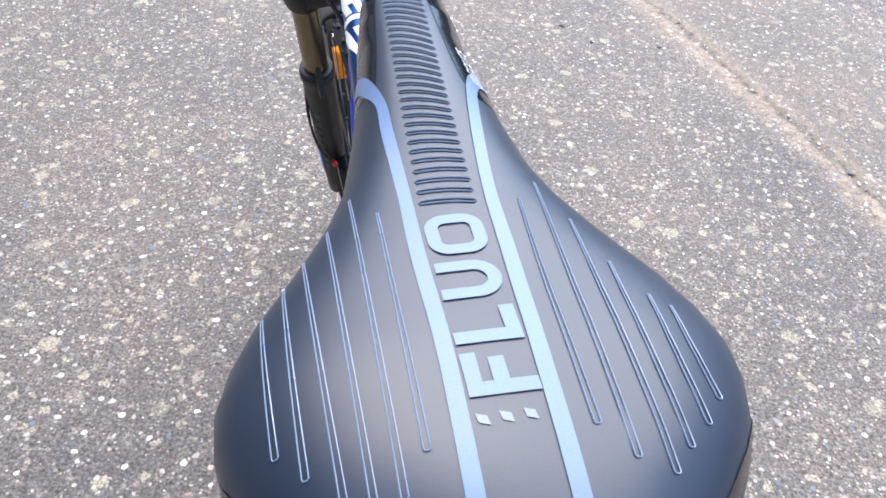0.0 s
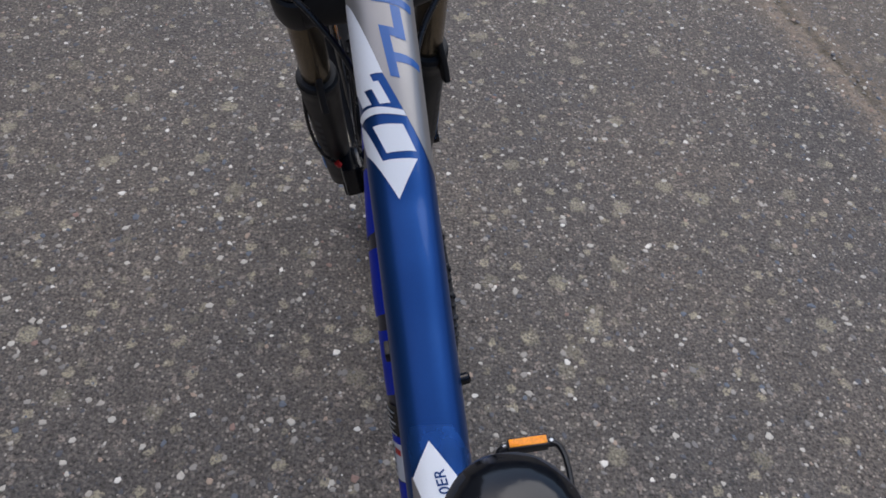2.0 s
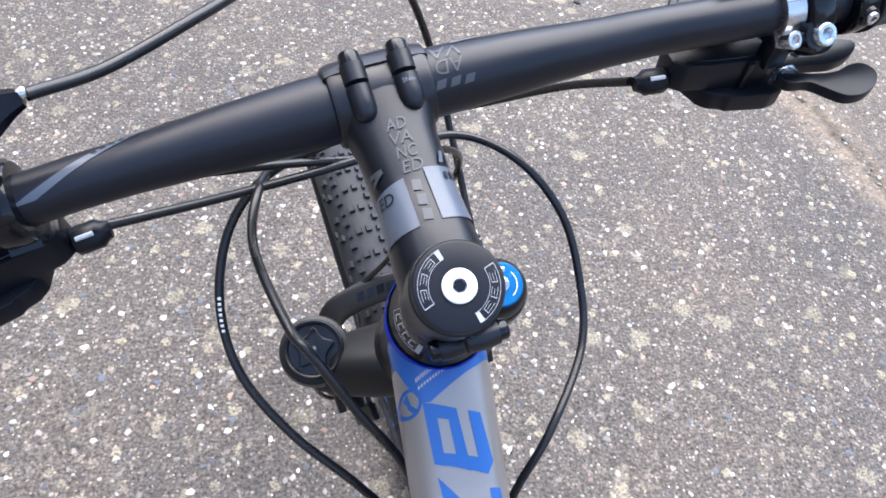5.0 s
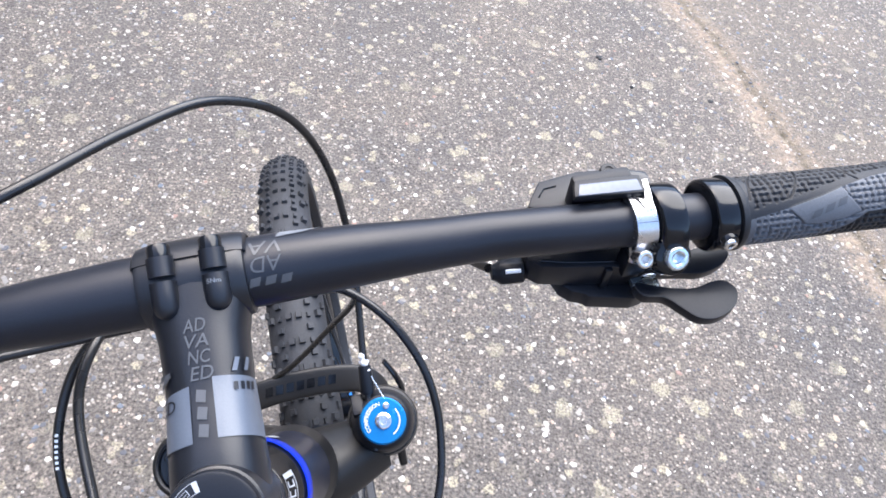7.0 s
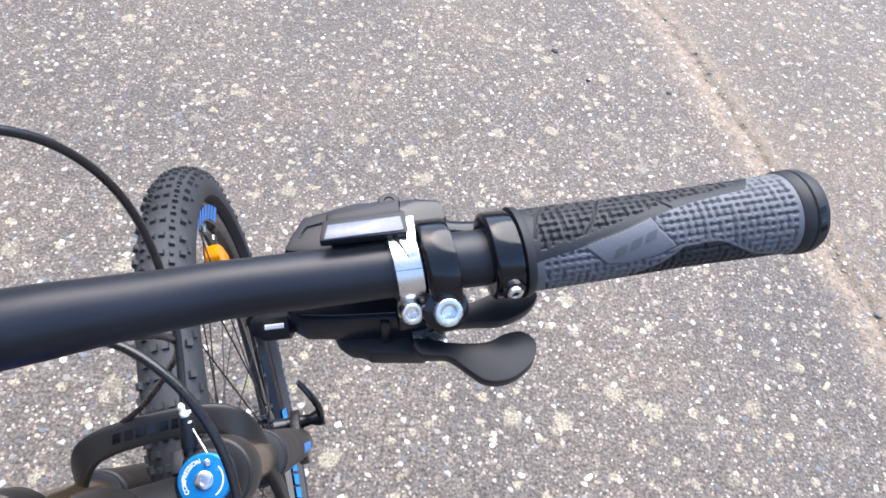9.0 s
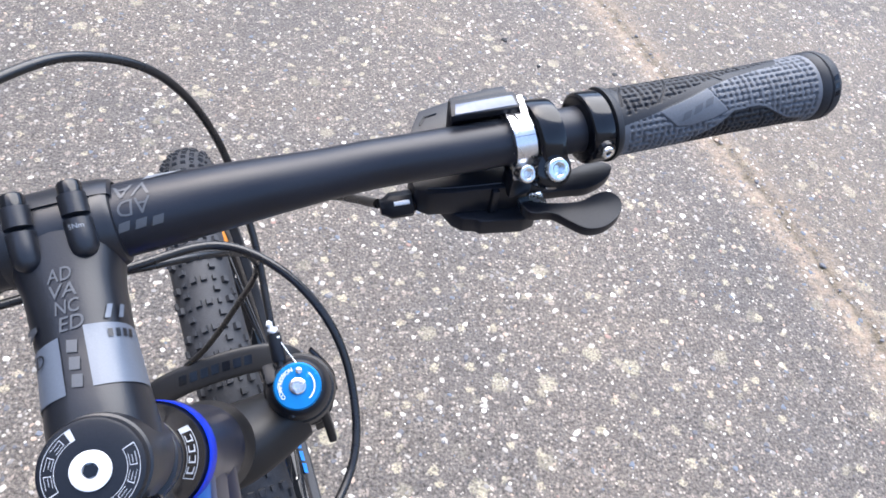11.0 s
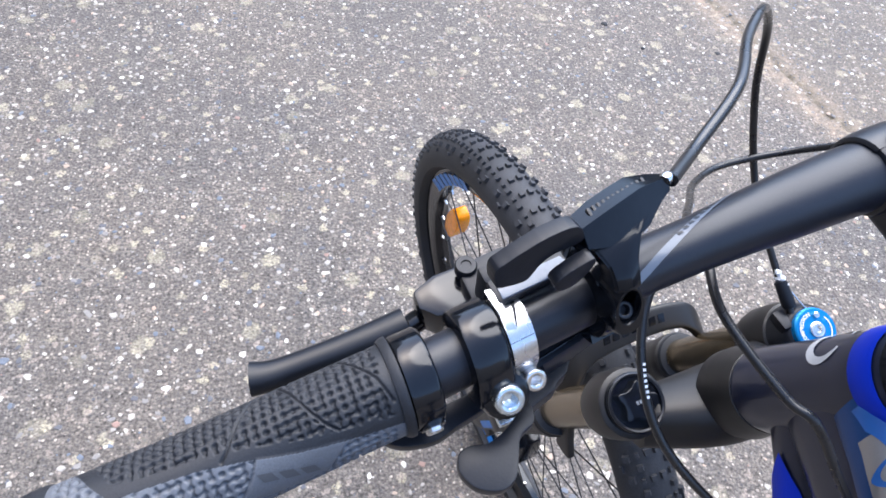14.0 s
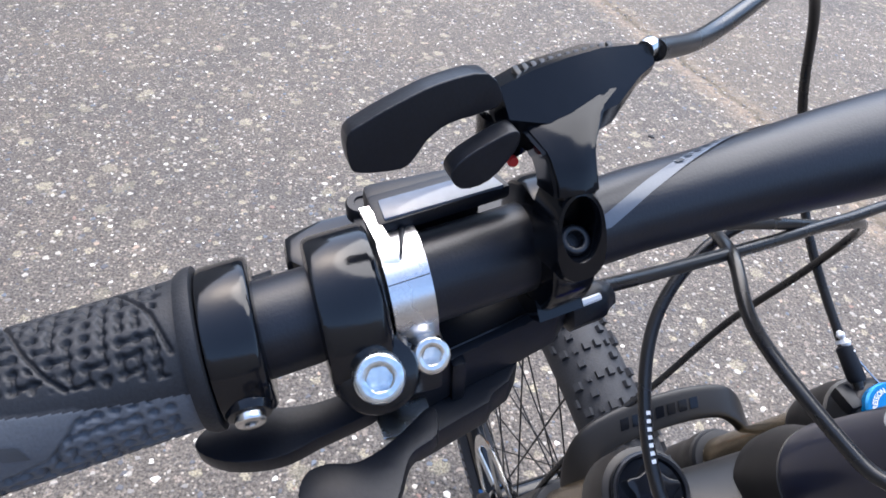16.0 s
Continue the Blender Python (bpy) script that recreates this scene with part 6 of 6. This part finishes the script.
    # housing: a ridge runs to the cable, its long face slopes towards the rider
    secs = []
    for x, ridge, front, low_front, low_back, back in (
            (-0.1572, (0.0898, 1.0545), (0.0842, 1.0510), (0.0850, 1.0446), (0.0955, 1.0440), (0.0970, 1.0510)),
            (-0.1500, (0.0915, 1.0556), (0.0836, 1.0490), (0.0848, 1.0425), (0.0980, 1.0420), (0.1000, 1.0515)),
            (-0.1420, (0.0938, 1.0554), (0.0836, 1.0476), (0.0850, 1.0412), (0.1000, 1.0410), (0.1025, 1.0510)),
            (-0.1330, (0.0968, 1.0542), (0.0868, 1.0476), (0.0878, 1.0424), (0.1025, 1.0420), (0.1048, 1.0505)),
            (-0.1250, (0.0983, 1.0526), (0.0930, 1.0486), (0.0938, 1.0455), (0.1018, 1.0450), (0.1036, 1.0500)),
            (-0.1205, (0.0990, 1.0516), (0.0955, 1.0492), (0.0960, 1.0470), (0.1005, 1.0472), (0.1018, 1.0500))):
        secs.append([(x, y, z) for y, z in (ridge, front, low_front, low_back, back)])
    hull = loft(secs)
    bmesh.ops.bevel(hull, geom=[e for e in hull.edges if e.calc_face_angle(0) > 0.3], offset=0.0012, segments=3, affect="EDGES", clamp_overlap=True)
    part("housing", hull, SHELL, remote)
    for k in range(12):
        x = -0.1525 + 0.0021 * k
        part("housing_rib", block((x, 0.0925 + 0.0005 * k, 1.0520 - 0.00022 * k), (x + 0.0012, 0.0962 + 0.0005 * k, 1.0543 - 0.00018 * k), 0.0004), PLASTIC, remote)
    part("housing_mark", sweep([(-0.1425, 0.0842, 1.0462), (-0.1410, 0.0842, 1.0462)], 0.0005, 6, 1), PALEGREY, remote)
    # levers: upright plates that face the thumb
    stand = lambda y, lean: Matrix.Translation((0, y, 1.05)) @ Matrix.Rotation(radians(90 + lean), 4, "X")
    hook = [(-0.1868, 0.0005), (-0.1830, 0.0026), (-0.1770, 0.0048), (-0.1690, 0.0070), (-0.1600, 0.0072), (-0.1575, 0.0015), (-0.1620, 0.0000), (-0.1680, -0.0008), (-0.1722, -0.0030), (-0.1752, -0.0062), (-0.1780, -0.0078), (-0.1855, -0.0070), (-0.1872, -0.0050)]
    part("long_lever", prism(smooth_outline(hook, 3), 0.0060, stand(0.0925, -16), 0.0017, 3), PLASTIC, remote, "black upper lockout lever")
    spade = [(-0.1672, -0.0032), (-0.1600, -0.0002), (-0.1568, 0.0000), (-0.1572, -0.0035), (-0.1625, -0.0090), (-0.1680, -0.0096), (-0.1700, -0.0062)]
    part("short_lever", prism(smooth_outline(spade, 3), 0.0050, stand(0.0855, -10), 0.0014, 3), PLASTIC, remote, "black lower lockout lever")
    part("lever_pivot", lathe([(0, 0.0055), (0.0080, 0.0055)], (-0.1555, 0.0905, 1.0410), (0, 0, 1), 20), GLOSS, remote)
    part("red_mark", lathe([(0, 0.0012), (0.0008, 0.0009)], (-0.1556, 0.0846, 1.0405), (0, -0.9, 0.4), 12), RED, remote)
    part("cable_collar", lathe([(-0.001, 0.0021), (0, 0.0023), (0.0014, 0.0023), (0.0018, 0.0020)], (-0.1205, 0.0990, 1.0505), (0.88, 0.45, 0.0), 18), STEEL, remote)


build_remote()


# -- housings and hoses --
def hose(name, pts, r, label, ends=()):
    ob = part(name, sweep(pts, r, 12, 10), CABLE, bicycle, label, True)
    for p, d in ends:
        part("ferrule", lathe([(0, r * 1.5), (0.012, r * 1.5), (0.014, r * 1.1)], p, d, 14), PLASTIC, ob)
    return ob


REMOTE_CABLE = [(-0.1190, 0.0982, 1.0503), (-0.0946, 0.1137, 1.0407), (-0.0574, 0.1371, 1.0360), (-0.0244, 0.1689, 1.0241), (0.0111, 0.1953, 1.0095), (0.0433, 0.2112, 0.9741), (0.0604, 0.2098, 0.9204), (0.0644, 0.1782, 0.8655), (0.0596, 0.1255, 0.8337), (0.0568, 0.0729, 0.8101)]
RIGHT_GEAR = [(0.1230, 0.0935, 0.9790), (0.1092, 0.1295, 0.9459), (0.0841, 0.1770, 0.8944), (0.0423, 0.1924, 0.8809), (0.0052, 0.1792, 0.8951), (-0.0254, 0.1538, 0.9217), (-0.0481, 0.1331, 0.9422), (-0.0599, 0.1082, 0.9558), (-0.0686, 0.0801, 0.9529), (-0.0634, 0.0389, 0.9471), (-0.0573, 0.0243, 0.9452), (-0.0457, 0.0026, 0.9172), (-0.0321, -0.0198, 0.8855), (-0.0277, -0.0533, 0.8470)]
LEFT_GEAR = [(-0.1230, 0.0935, 0.9790), (-0.0875, 0.1049, 0.9627), (-0.0423, 0.1141, 0.9504), (0.0039, 0.1224, 0.9409), (0.0461, 0.1270, 0.9338), (0.0739, 0.1070, 0.9257), (0.0904, 0.0778, 0.9065), (0.0921, 0.0480, 0.8812), (0.0802, 0.0146, 0.8670), (0.0452, -0.0221, 0.8656), (0.0124, -0.0478, 0.8359), (-0.0060, -0.0892, 0.8046)]
LEFT_HOSE = [(-0.1507, 0.1075, 0.9947), (-0.0985, 0.1129, 0.9771), (-0.0468, 0.1183, 0.9580), (0.0008, 0.1241, 0.9370), (0.0375, 0.1360, 0.9152), (0.0579, 0.1502, 0.8847), (0.0599, 0.1647, 0.8416), (0.0413, 0.1778, 0.7881), (0.0054, 0.1778, 0.7352), (-0.0387, 0.1725, 0.6999), (-0.0700, 0.1700, 0.6400), (-0.0820, 0.1720, 0.5600), (-0.0760, 0.1850, 0.4800), (-0.0560, 0.1950, 0.4350)]
RIGHT_HOSE = [(0.1500, 0.1100, 0.9970), (0.1216, 0.1048, 0.9940), (0.0704, 0.1108, 0.9832), (0.0213, 0.1177, 0.9714), (-0.0215, 0.1231, 0.9584), (-0.0557, 0.1228, 0.9464), (-0.0812, 0.1096, 0.9286), (-0.0958, 0.0818, 0.9086), (-0.0962, 0.0518, 0.8874), (-0.0804, 0.0199, 0.8658), (-0.0560, -0.0106, 0.8420), (-0.0370, -0.0397, 0.8036), (-0.0293, -0.0906, 0.7429)]
lock_cable = hose("lockout_cable", REMOTE_CABLE, 0.0024, "black lockout cable housing")
part("cable_band", lathe([(0, 0.0032), (0.002, 0.0032)], REMOTE_CABLE[-2], Vector(REMOTE_CABLE[-1]) - Vector(REMOTE_CABLE[-2]), 14), WHITE, lock_cable)
part("cable_boot", lathe([(0.003, 0.0030), (0.004, 0.0042), (0.020, 0.0046), (0.022, 0.0036)], REMOTE_CABLE[-2], Vector(REMOTE_CABLE[-1]) - Vector(REMOTE_CABLE[-2]), 14), PLASTIC, lock_cable)
gear_r = hose("rear_gear_cable", RIGHT_GEAR, 0.0023, "black gear cable housing with white print")
gear_l = hose("front_gear_cable", LEFT_GEAR, 0.0023, "black gear cable housing")
hose("front_brake_hose", LEFT_HOSE, 0.0022, "black brake hose")
hose_r = hose("rear_brake_hose", RIGHT_HOSE, 0.0024, "black brake hose with white print")


def dashes(pts, start, count, length, width, lift, parent):
    path = smooth_path(pts, 40)
    i = start
    polys = bmesh.new()
    for _ in range(count):
        a, b = path[i], path[i + 1]
        t = (b - a).normalized()
        out = Vector((0, -0.72, 0.69))
        out = (out - t * out.dot(t)).normalized()
        w = t.cross(out)
        c = a + out * lift
        vs = [polys.verts.new(c + t * u + w * v) for u, v in ((0, -width), (length, -width), (length, width), (0, width))]
        polys.faces.new(vs)
        i += 3
    part("hose_print", polys, WHITE, parent)


dashes(RIGHT_HOSE, 275, 7, 0.0014, 0.0008, 0.00245, hose_r)
dashes(RIGHT_GEAR, 205, 7, 0.0015, 0.0008, 0.00235, gear_r)
